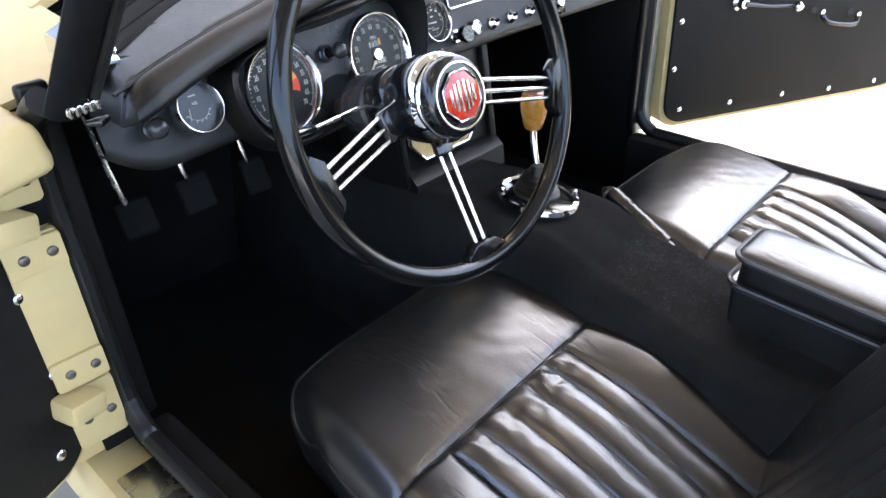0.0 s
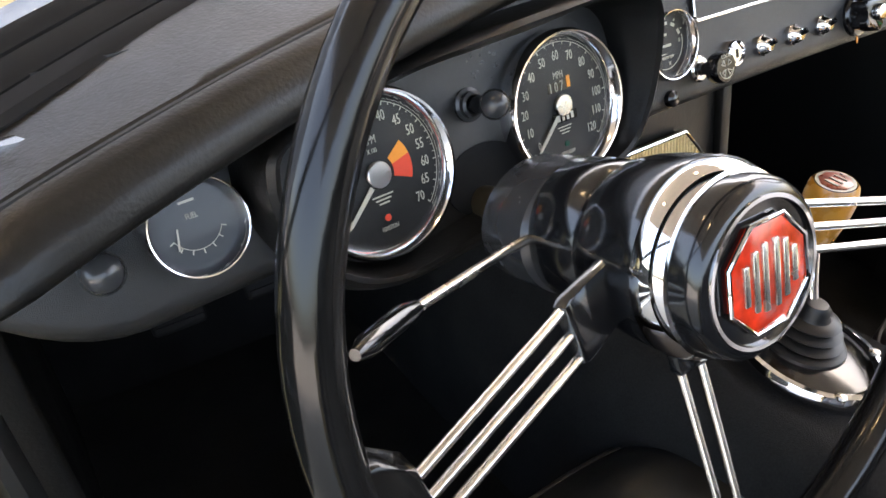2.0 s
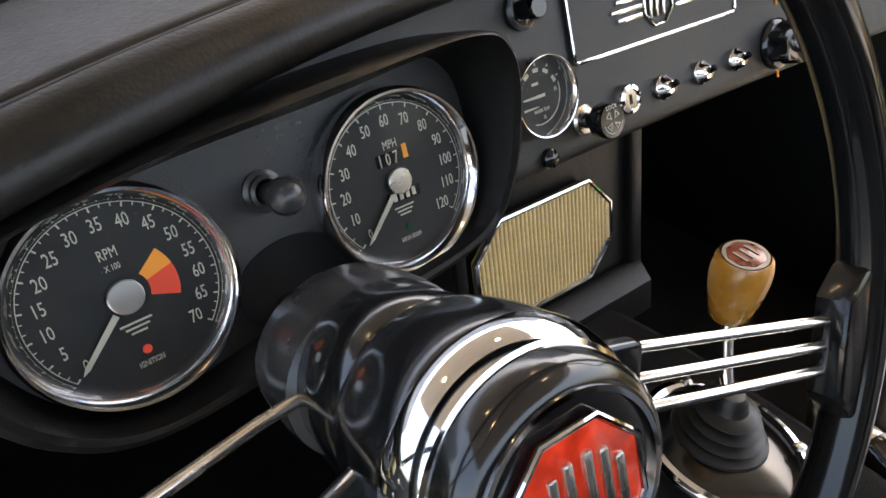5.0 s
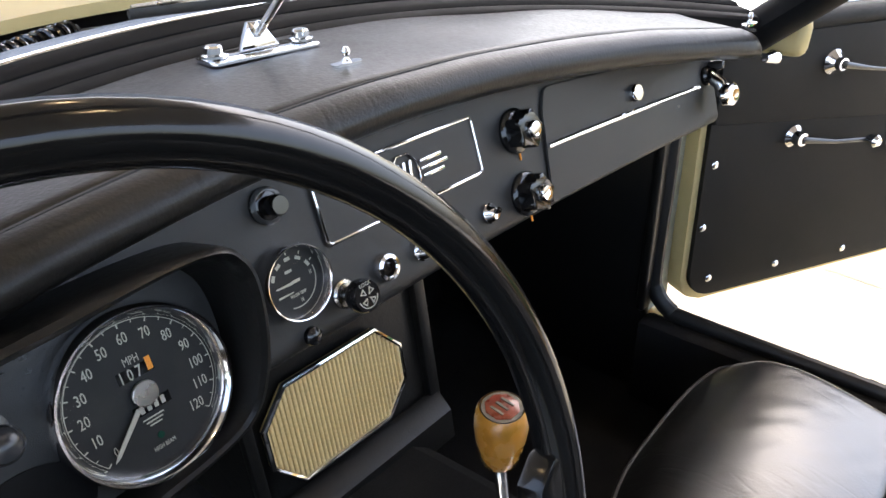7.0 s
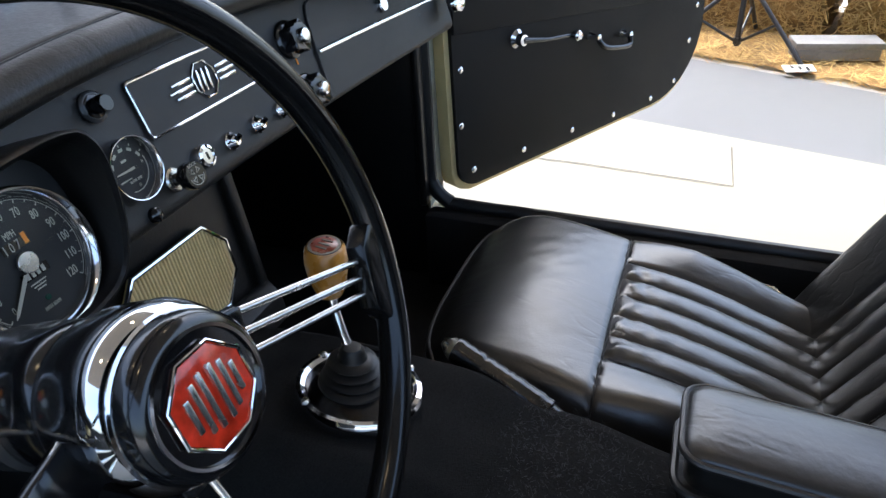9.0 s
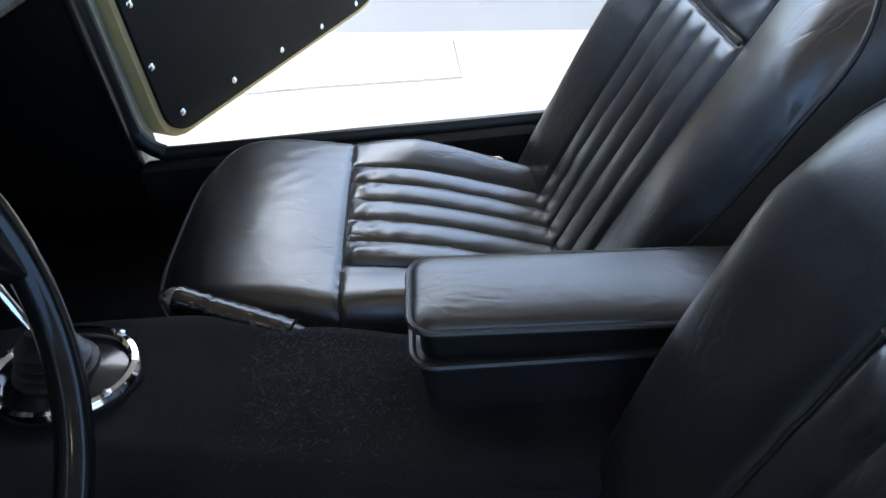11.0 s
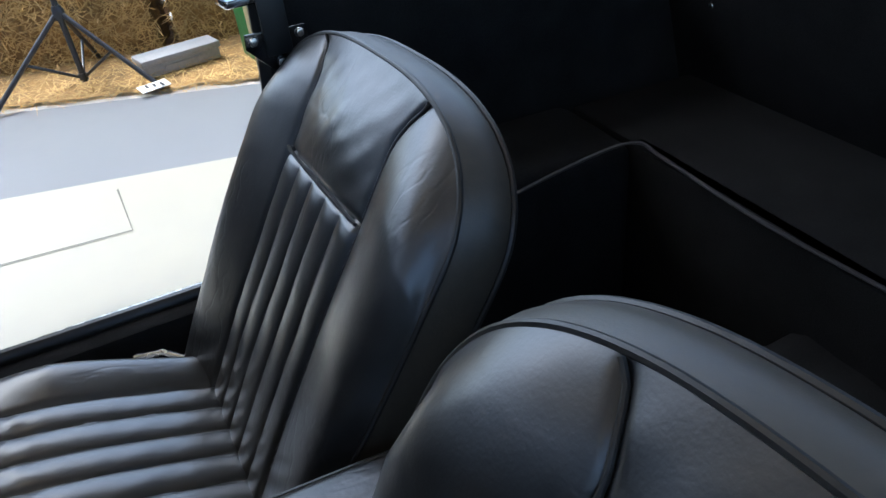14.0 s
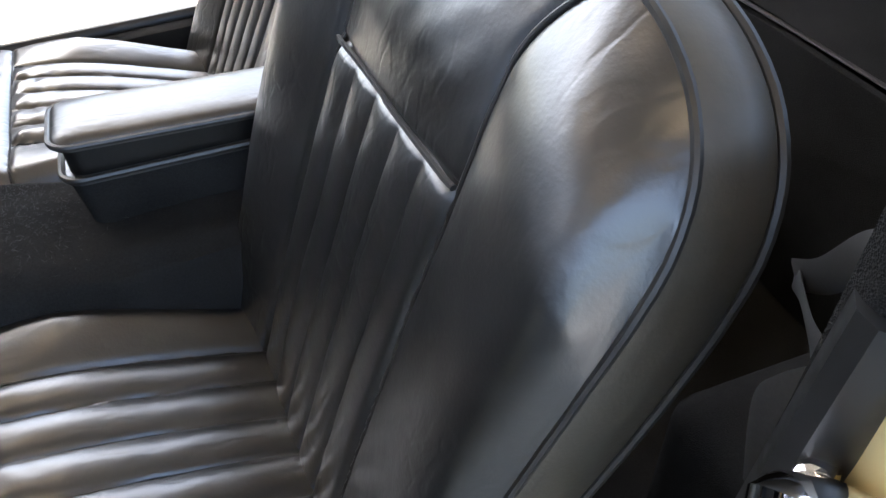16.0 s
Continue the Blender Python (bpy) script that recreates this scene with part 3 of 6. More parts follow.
# hinges on the driver's front post
for z0, z1, zs in ((0.742, 0.795, (0.768,)), (0.498, 0.707, (0.684, 0.521)), (0.400, 0.492, (0.442,))):
    hinge = thing("hinge_plate", (-0.757, 1.43, z0), "cream painted door hinge plate with screws on the front post", "hinge", "door hinges")
    mm = pose(-0.757, 1.425, (z0 + z1) / 2, 90, 0, 0)
    part("plate", prism(rounded(0.062, z1 - z0, 0.005), 0, 0.010, mm, bevel=0.002), CREAM, hinge)
    if z1 - z0 > 0.1:
        for zz in (0.684, 0.521):
            part("end_pad", prism(rounded(0.062, 0.042, 0.003), 0.0, 0.016, pose(-0.757, 1.425, zz, 90, 0, 0), bevel=0.002), CREAM, hinge)
    if len(zs) == 1:
        part("arm", box((0.05, 0.05, 0.03), pose(-0.775, 1.405, z0 - 0.012 if z0 > 0.6 else z1 - 0.012, 0, 12, 20), 0.006), CREAM, hinge, "folded steel hinge arm")
    for zz in zs:
        for xx in (-0.739, -0.769):
            part("screw", screw(0.0062, 0.004, pose(xx, 1.425 - (0.016 if z1 - z0 > 0.1 else 0.010), zz, 90, 0, 0)), SCREWDARK, hinge, "dark cross-head screw")

# black pads set on the post face for the shade inside the hinge slots
for z in (0.724, 0.482, 0.385):
    part("hinge_gap", box((0.040, 0.006, 0.030), pose(-0.742, 1.4265, z), 0.002), SEALBLACK, left, "black pad painting in the shade of a slot beside the hinge")

# ---- rear of the cabin
rear = thing("rear_shelf", (MID, 0.1, 0.2), "black carpeted luggage shelf behind the seats with bound edges", "luggage shelf", kind="structure")
part("step", box((0.90, 0.03, 0.34), pose(-0.04, 0.085, 0.39), 0.006), CARPET, rear)
part("deck", box((1.24, 0.75, 0.02), pose(-0.05, -0.28, 0.55), 0.004), CARPET, rear)
for s, x in ((1, 0.50), (-1, -0.60)):
    part("wheel_arch", box((0.21, 0.36, 0.34), pose(x, 0.27, 0.39 if s > 0 else 0.29), 0.03, seg=4), CARPET, rear)
part("back_panel", box((1.3, 0.03, 0.55), pose(-0.05, -0.10, 0.80, -14, 0, 0), 0.004), CARPET, rear)
part("edge_binding", tube(smooth_path([(0.35, 0.46, 0.535), (0.37, 0.32, 0.556), (0.392, 0.17, 0.566), (0.385, 0.102, 0.569), (0.33, 0.098, 0.566), (0.14, 0.104, 0.564), (-0.05, 0.096, 0.566), (-0.25, 0.088, 0.565), (-0.47, 0.09, 0.566), (-0.50, 0.12, 0.566)], 6), 0.0038, 8, flat=0.5), BINDING, rear, "worn grey cloth binding")
for p in ((0.138, -0.118, 0.640), (0.45, -0.1, 0.72), (-0.2, -0.118, 0.64)):
    st = thing("carpet_stud", p, "small bright stud on the black carpet", "stud", "carpet studs", bm=screw(0.005, 0.004, pose(p[0], p[1] + 0.03, p[2], -90, 0, 0)), mat=STEEL)


# ---- folded hood behind the cabin
roof = thing("hood", (MID, -0.35, 0.72), "folded black canvas hood behind the cabin", "car hood", kind="structure")
part("rear_curtain", thick(grid(lambda u, v: (-0.62 + 1.14 * u, -0.24 - 0.16 * (1 - v), 0.72 + 0.33 * v), 6, 6), 0.01), CANVAS, roof)
for k in range(3):
    part("fold", tube([(-0.62, -0.34 - 0.03 * k, 1.02 - 0.06 * k), (-0.05, -0.36 - 0.03 * k, 1.05 - 0.06 * k), (0.52, -0.34 - 0.03 * k, 1.02 - 0.06 * k)], 0.045, 12, flat=0.7), CANVAS, roof)


# ---- windscreen
ws = thing("windscreen", (MID, 1.6, 0.93), "raked car windscreen with black rubber surround and slim black pillars", "windscreen")


def screen_point(x, k):
    return Vector((x * (1 - 0.08 * k) , y_screen(x) - 0.36 * k, z_top(x) + 0.005 + 0.282 * k))


XA, XB = -0.672, 0.588
base = [screen_point(XA + (XB - XA) * i / 40, 0) for i in range(41)]
def band(name, mat, offs, label=""):
    """A strip that follows the foot of the screen, with the cross-section offs of (y, z)."""
    n = len(offs)
    bm = bmesh.new()
    vs = [[bm.verts.new(p + Vector((0, dy, dz))) for dy, dz in offs] for p in base]
    for a, b in zip(vs, vs[1:]):
        for k in range(n):
            bm.faces.new((a[k], a[(k + 1) % n], b[(k + 1) % n], b[k]))
    bm.faces.new(vs[0])
    bm.faces.new(vs[-1][::-1])
    return part(name, bm, mat, ws, label)


band("inner_bead", SEALBLACK, [(-0.042, -0.022), (-0.042, -0.008), (-0.038, -0.004), (-0.024, -0.001), (-0.020, -0.004), (-0.018, -0.022)])
band("rubber_seal", SEALBLACK, [(-0.020, -0.020), (-0.020, -0.001), (-0.016, 0.003), (0.000, 0.007), (0.005, 0.005), (0.008, -0.020)])
band("upper_bead", SEALBLACK, [(0.003, -0.020), (0.003, 0.008), (0.007, 0.012), (0.018, 0.015), (0.023, 0.012), (0.026, -0.020)])
band("chrome_strip", CHROME, [(0.022, -0.004), (0.023, 0.010), (0.027, 0.013), (0.056, 0.0152), (0.064, 0.011), (0.066, -0.006)], "bright trim strip")
pane = grid(lambda u, v: screen_point(XA + (XB - XA) * u, 0.07 + 0.93 * v), 30, 6)
glass = part("pane", pane, GLASS, ws, "clear glass")
glass.visible_shadow = False
part("header_rail", tube([screen_point(XA + (XB - XA) * i / 20, 1.0) for i in range(21)], 0.02, 10), RUBBER, ws)
for x in (XA, XB):
    s = -1 if x < 0 else 1
    pts = [screen_point(x, k) + Vector((0.034 * s, -0.006, -0.035)) for k in (0, 0.3, 0.6, 1)]
    if s < 0:
        pts = [Vector((-0.722, 1.302, 0.842)) + Vector((0.19, -0.8, 1.0)) * d for d in (0.03, 0.1, 0.2, 0.34)]
    part("pillar", tube(pts, [0.017, 0.017, 0.017, 0.017] if s < 0 else [0.046, 0.042, 0.036, 0.030], 12, flat=0.62, up=(0, 1, 0.6)), SEALBLACK, ws, "black trimmed pillar")
    part("pillar_trim", tube([p + Vector((-0.022 * s, -0.006, 0)) for p in pts], 0.005, 8), RUBBER, ws, "grey rubber pillar bead")
    b = screen_point(x, 0) + Vector((0.006 * s, -0.05, -0.055)) if s > 0 else Vector((-0.690, 1.285, 0.852))
    k = 1.0 if s > 0 else 0.5
    part("pillar_bracket", tube([b + Vector((-0.022 * s, 0.0, 0.004)) * k, b + Vector((-0.004 * s, -0.006, 0.002)) * k, b + Vector((0.016 * s, 0.005, 0.002)) * k], [0.006, 0.009, 0.006] if s > 0 else [0.003, 0.005, 0.003], 12), CHROME if s > 0 else GLOSS, ws, "chrome foot bracket" if s > 0 else "black foot bracket")

clip = part("foot_clip", box((0.030, 0.008, 0.008), pose(-0.705, 1.262, 0.877, 0, -4, 0), 0.002), CHROME, ws, "fluted chrome clip")
for k in range(5):
    part("flute", box((0.0038, 0.010, 0.0100), pose(-0.717 + 0.006 * k, 1.261, 0.876 + 0.0005 * k, 12, -4, 0), 0.0018, seg=2), STEEL, clip)

# ---- bonnet and scuttle
bonnet = thing("bonnet", (MID, 2.2, 0.9), "cream painted car bonnet seen through the windscreen", "bonnet")


def bonnet_fn(u, v):
    x = -0.62 + 1.14 * u
    a = (x - MID) / 0.57
    return (x, 1.80 - 0.16 * a * a + 1.40 * v, 0.960 - 0.07 * a ** 2 + 0.035 * v - 0.065 * v * v)


bm = grid(bonnet_fn, 30, 24)
thick(bm, 0.012)
part("panel", bm, CREAM, bonnet)
scut = thing("scuttle", (MID, 1.75, 0.9), "scuttle well between bonnet and windscreen, its shade put in as black", "scuttle", kind="structure")


def scuttle_fn(u, v):
    x = -0.66 + 1.24 * u
    a = (x - MID) / 0.6
    y0, y1 = y_screen(x) + 0.03, 1.79 - 0.16 * a * a
    return (x, y0 + (y1 - y0) * v, 0.930 - 0.07 * a * a)


# panel coloured black so that the gap's shade is in its colour
part("panel", grid(scuttle_fn, 30, 4), SEALBLACK, scut)


def well_fn(u, v):
    x = -0.64 + 1.18 * u
    a = (x - MID) / 0.57
    return (x, 1.86 - 0.16 * a * a, 0.955 - 0.07 * a * a - 0.13 * v)


# black sheet that paints in the shade below the bonnet edge
part("well_back", grid(well_fn, 24, 3), SEALBLACK, scut, "back of the well, the shade under the bonnet edge put in as black")
part("intake", box((0.46, 0.075, 0.016), pose(-0.16, 1.735, 0.934), 0.005), SEALBLACK, scut, "black air intake opening")


hose = thing("coiled_hose", (-0.17, 1.75, 0.93), "black coiled rubber hose under the bonnet edge", "hose")
a0, a1 = Vector((-0.215, 1.715, 0.938)), Vector((-0.130, 1.770, 0.940))
ax_ = (a1 - a0).normalized()
ux = ax_.cross(Vector((0, 0, 1))).normalized()
uz = ux.cross(ax_)
part("core", tube([a0, a1], 0.0085, 12), SEALBLACK, hose)
part("coil", tube([a0 + (a1 - a0) * (k / 160) + 0.0105 * (math.cos(k * 0.353) * ux + math.sin(k * 0.353) * uz) for k in range(161)], 0.0026, 6), GLOSS, hose)


def wiper(x, reach, lift):
    ob = thing("wiper", (x, 1.70, 0.94), "bright steel windscreen wiper resting on the glass", "wiper", "wipers")
    part("pivot", lathe([(0.016, 0), (0.016, 0.015), (0.011, 0.03), (0, 0.032)], 16, pose(x, y_screen(x) + 0.065, z_top(x) - 0.006)), CHROME, ob)
    a = Vector((x, y_screen(x) + 0.062, z_top(x) + 0.022))
    e = Vector((x + reach, y_screen(x + reach) + 0.030, z_top(x + reach) + 0.030 + lift))
    part("arm", tube([a, a * 0.5 + e * 0.5 + Vector((0, 0.004, 0.006)), e], [0.004, 0.003, 0.0022], 8), STEEL, ob)
    d = (e - a).normalized()
    part("blade", tube([e - d * 0.17, e + d * 0.005], 0.0028, 6, flat=1.8), RUBBER, ob, "black rubber wiper blade")
    part("blade_spine", tube([e - d * 0.16 + Vector((0, 0.003, 0.005)), e - d * 0.08 + Vector((0, 0.003, 0.008)), e + Vector((0, 0.003, 0.005))], 0.0022, 6), STEEL, ob)


wiper(0.16, -0.28, 0.0)
wiper(-0.32, -0.25, 0.0)

# mirror stalk on the dash top
mb = thing("mirror_stalk", (-0.062, 1.551, 0.938), "chrome mirror stalk bolted on the dash top", "mirror stalk")
mm = pose(-0.062, 1.551, 0.9395, 0, 0, -2)
part("base_plate", prism(rounded(0.105, 0.034, 0.006), 0, 0.0028, mm, bevel=0.001), CHROME, mb)
for dx in (-0.042, 0.042):
    part("bolt", lathe([(0.011, 0.004), (0.011, 0.006), (0.0075, 0.007), (0.0075, 0.012), (0.006, 0.0135), (0, 0.014)], 12, mm @ Matrix.Translation((dx, 0, 0))), CHROME, mb)
part("foot", prism([(-0.019, 0.004), (0.019, 0.004), (0.006, 0.026), (-0.006, 0.026)], -0.0025, 0.0025, mm @ pose(0, 0, 0, 78, 0, 0), bevel=0.001), CHROME, mb)
part("rod", tube([(-0.062, 1.551, 0.955), (-0.050, 1.498, 1.01), (-0.022, 1.37, 1.15)], 0.0034, 10), STEEL, mb)


# ---------------------------------------------------------------- dashboard
dash = thing("dashboard", (MID, 1.40, 0.75), "black crackle-finish car dashboard with padded top and chrome-ringed dials", "dashboard")


def z_bottom(x):
    return 0.758 + 0.036 * max(0.0, (-x - 0.60) / 0.075) ** 2


def face_fn(u, v):
    x = X0 + (XF - X0) * u
    zb = z_bottom(x)
    k = v * 1.25
    if k <= 1:
        z = 0.900 + (zb + 0.012 - 0.900) * k
        return on_dash(x, z, 0) @ Vector((0, 0, 0))
    a = (k - 1) / 0.25 * radians(150)
    return on_dash(x, zb + 0.012, 0) @ Vector((0, -0.012 * math.sin(a), -0.012 * (1 - math.cos(a))))


bm = grid(face_fn, 90, 40)
part("face_panel", bm, DASHPAINT, dash)


def pad_profile(x):
    ys, zt = y_roll(x), z_top(x)
    zs = zt - 0.010
    top_face = on_dash(x, 0.893) @ Vector((0, 0, 0))
    w = Vector((x, y_screen(x) + 0.01, zt))
    end = min(1.0, max(0.0, (x - X0) / 0.02))
    pts = [top_face + Vector((0, 0.01, 0)), top_face + Vector((0, -0.002, 0.001)),
           Vector((x, (top_face.y * 0.4 + (ys - 0.018) * 0.6), zs - 0.037)), Vector((x, ys - 0.025, zs - 0.029)), Vector((x, ys - 0.028, zs - 0.016)), Vector((x, ys - 0.018, zs - 0.004)),
           Vector((x, ys - 0.004, zs + 0.0005)), Vector((x, ys, zs - 0.0025)), Vector((x, ys + 0.004, zs + 0.001)),
           Vector((x, ys + 0.06, zs + 0.006)), Vector((x, (ys + w.y) / 2 + 0.02, zt - 0.001)), w]
    return pts


def pad_fn(u, v):
    x = X0 + (X1 - X0) * u
    pts = pad_profile(x)
    k = v * (len(pts) - 1)
    i = min(int(k), len(pts) - 2)
    a, b, c, d = pts[max(i - 1, 0)], pts[i], pts[i + 1], pts[min(i + 2, len(pts) - 1)]
    t = k - i
    if i in (0, 6, 7):
        p = b.lerp(c, t)
    else:
        p = 0.5 * (2 * b + (c - a) * t + (2 * a - 5 * b + 4 * c - d) * t * t + (3 * b - a - 3 * c + d) * t ** 3)
    e = min(1.0, min(x - X0, X1 - x) / 0.035)
    if e < 1 and i > 0:
        k = math.sqrt(max(0.0, 1 - (1 - e) ** 2))
        q = Vector((x, max(p.y, pts[8].y - 0.004), pts[8].z - 0.034))
        p = q.lerp(p, k)
    p.z += 0.0018 * noise.noise(p * 11)
    return p


bm = grid(pad_fn, 110, 66)
part("padded_top", bm, VINYL, dash, "black padded vinyl dash top with rolled edge")
part("pad_seam", tube([Vector((x, y_roll(x), z_top(x) - 0.0115)) for x in [X0 + (X1 - X0) * i / 60 for i in range(61)]], 0.0022, 6), SEAM, dash)

# binnacle hood round the two big dials
TX, SX, DZ = -0.446, -0.281, 0.797


def hood_outline(grow, n=96):
    """Rounded outline in dash face coordinates round the two dials."""
    keys = [(-0.530, 0.820), (-0.515, 0.841), (-0.44, 0.857), (-0.33, 0.865), (-0.24, 0.867), (-0.212, 0.853), (-0.204, 0.82), (-0.210, 0.775), (-0.232, 0.748), (-0.30, 0.737), (-0.375, 0.733), (-0.455, 0.731), (-0.498, 0.750), (-0.522, 0.785)]
    c = Vector((-0.36, 0.802))
    out = []
    for x, z in keys:
        d = Vector((x, z)) - c
        out.append(c + d * (1 + grow / d.length))
    p = smooth_path([(q.x, q.y, 0) for q in out], 7, True)
    return [(q.x, q.y) for q in p]


def binnacle():
    rings = [(0.006, -0.004), (0.005, 0.012), (0.003, 0.034), (0.001, 0.044), (-0.003, 0.0475), (-0.007, 0.045), (-0.009, 0.038), (-0.014, 0.006), (-0.016, 0.002)]
    bm = bmesh.new()
    vs = []
    for g, off in rings:
        ol = hood_outline(g)
        vs.append([bm.verts.new(on_dash(x, z, off * (0.85 + 0.45 * max(-0.65, min(1.0, (z - 0.80) / 0.07))) if off > 0.02 else off) @ Vector((0, 0, 0))) for x, z in ol])
    n = len(vs[0])
    for a, b in zip(vs, vs[1:]):
        for k in range(n):
            bm.faces.new((a[k], a[(k + 1) % n], b[(k + 1) % n], b[k]))
    return bm


binn = part("binnacle", binnacle(), VINYL, dash, "black padded hood round the main dials")
bm = bmesh.new()
vs = [bm.verts.new(on_dash(x, z, 0.003) @ Vector((0, 0, 0))) for x, z in hood_outline(-0.013)]
bm.faces.new(vs)
part("dial_panel", bm, DASHPAINT, binn)


def dial_gauge(name, x, z, r, label, face_mat, off, build, tip=0.0):
    m = on_dash(x, z, off) @ pose(0, 0, 0, tip)
    g = part(name, lathe([(0, 0.001), (r * 0.935, 0.001), (r * 0.935, -0.006), (r * 1.0, -0.006)], 56, m), face_mat, dash, label)
    part("bezel", lathe([(r * 1.05, -0.006), (r * 1.078, 0.001), (r * 1.076, 0.0060), (r * 1.062, 0.0096), (r * 1.035, 0.0118), (r * 1.005, 0.0116), (r * 0.985, 0.0104), (r * 0.955, 0.0080), (r * 0.918, 0.0046), (r * 0.905, 0.001)], 72, m), BEZEL, g, "wide chrome bezel")
    build(g, m, r)
    gl = part("glass", lathe([(0, 0.0062), (r * 0.45, 0.0060), (r * 0.912, 0.0052)], 48, m), GLASS, g, "clear dial glass")
    gl.visible_shadow = False
    return g


def put_text(g, m, word, size, x, y, mat=None, z=0.0014, turn=0.0):
    part("numeral" if word.replace("-", "").isdigit() else "lettering", text_mesh(word, size, mat or MARK), None, g, m=m @ pose(x, y, z, 0, 0, turn) @ Matrix.Diagonal((0.66, 1, 1, 1)))


def dial_bar(g, m, x, y, w, h, mat=None, turn=0.0, name="print_bar", z=0.0013):
    part(name, box((w, h, 0.0003), m @ pose(x, y, z, 0, 0, turn)), mat or MARK, g)


def ticks(g, m, r, a0, a1, n, long_every, r_in, r_out, r_long):
    bm = bmesh.new()
    for k in range(n + 1):
        a = radians(a0 + (a1 - a0) * k / n)
        ri = r_long if k % long_every == 0 else r_in
        w = 0.0005 if k % long_every else 0.0008
        box(((r_out - ri), w, 0.0003), m @ pose(0, 0, 0.0013, 0, 0, math.degrees(a)) @ Matrix.Translation(((ri + r_out) / 2, 0, 0)), bm=bm)
    part("scale_marks", bm, MARK, g)


def needle(g, m, r, angle, tip, tail, w=0.0016, mat=None, z=0.0036):
    bm = prism([(-tail, -w), (-tail, w), (tip * 0.9, w * 0.75), (tip, 0), (tip * 0.9, -w * 0.75)], z, z + 0.0007, m @ pose(0, 0, 0, 0, 0, angle))
    part("needle", bm, mat or MARK, g, "cream needle")


def hub_cap(g, m, r, mat):
    part("hub_cap", lathe([(r, 0.002), (r, 0.0042), (r * 0.93, 0.0048), (0, 0.0050)], 28, m), mat, g, "polished needle hub")


def speedo(g, m, r):
    a0, a1 = 222.0, -42.0
    for k in range(13):
        a = radians(a0 + (a1 - a0) * k / 12)
        if k:
            put_text(g, m, str(10 * k), 0.0100, 0.0368 * math.cos(a), 0.0368 * math.sin(a))
    put_text(g, m, "0", 0.0085, 0.0368 * math.cos(radians(a0)), 0.0368 * math.sin(radians(a0)))
    ticks(g, m, r, a0, a1, 24, 2, 0.0444, 0.0462, 0.0436)
    part("scale_ring", lathe([(0.0462, 0.0012), (0.0462, 0.0015), (0.0466, 0.0015), (0.0466, 0.0012)], 60, m @ pose(0, 0, 0, 0, 0, -42), arc=264), MARK, g)
    put_text(g, m, "MPH", 0.0076, 0, 0.0225)
    dial_bar(g, m, 0, 0.0145, 0.023, 0.0075, GLOSS, name="odometer_window", z=0.0011)
    put_text(g, m, "1 0 7", 0.0108, -0.0035, 0.0140, z=0.0018)
    dial_bar(g, m, 0.0092, 0.0160, 0.0034, 0.0086, ORANGE, z=0.0016)
    dial_bar(g, m, 0.002, -0.0095, 0.024, 0.007, GLOSS, name="trip_window", z=0.0011)
    for k in range(4):
        dial_bar(g, m, -0.005 + 0.0046 * k, -0.0095, 0.0026, 0.005, z=0.0016)
    for k in range(3):
        dial_bar(g, m, 0, -0.0165 - 0.0024 * k, 0.014 - 0.003 * k, 0.0009)
    put_text(g, m, "HIGH BEAM", 0.0042, 0, -0.037)
    part("warning_lens", lathe([(0.0024, 0.001), (0.0022, 0.0018), (0, 0.002)], 14, m @ Matrix.Translation((0, -0.030, 0))), DARKGREEN, g)
    needle(g, m, r, 224, 0.043, -0.010)
    hub_cap(g, m, 0.0082, STEEL)


def tacho(g, m, r):
    a0, a1 = 222.0, -42.0
    for k in range(15):
        a = radians(a0 + (a1 - a0) * k / 14)
        put_text(g, m, str(5 * k), 0.0098, 0.0372 * math.cos(a), 0.0372 * math.sin(a))
    ticks(g, m, r, a0, a1, 42, 3, 0.0446, 0.0462, 0.0438)
    part("scale_ring", lathe([(0.0462, 0.0012), (0.0462, 0.0015), (0.0466, 0.0015), (0.0466, 0.0012)], 60, m @ pose(0, 0, 0, 0, 0, -42), arc=264), MARK, g)
    put_text(g, m, "RPM", 0.0076, 0, 0.0225)
    put_text(g, m, "X 100", 0.0045, 0, 0.0155)
    for lo, hi, mat, nm in ((14.6, 38.2, ORANGE, "amber_sector"), (-22.0, 14.4, REDMARK, "red_sector")):
        pts = [(0.0125 * math.cos(radians(lo + (hi - lo) * k / 8)), 0.0125 * math.sin(radians(lo + (hi - lo) * k / 8))) for k in range(9)]
        pts += [(0.0268 * math.cos(radians(hi + (lo - hi) * k / 8)), 0.0268 * math.sin(radians(hi + (lo - hi) * k / 8))) for k in range(9)]
        part(nm, prism(pts, 0.0011, 0.0014, m), mat, g)
    for k in range(3):
        dial_bar(g, m, 0, -0.0145 - 0.0026 * k, 0.016 - 0.004 * k, 0.001)
    put_text(g, m, "IGNITION", 0.0044, 0, -0.037)
    part("warning_lens", lathe([(0.0024, 0.001), (0.0022, 0.0018), (0, 0.002)], 14, m @ Matrix.Translation((0, -0.030, 0))), REDMARK, g)
    needle(g, m, r, 222, 0.042, -0.010)
    hub_cap(g, m, 0.0088, STEEL)


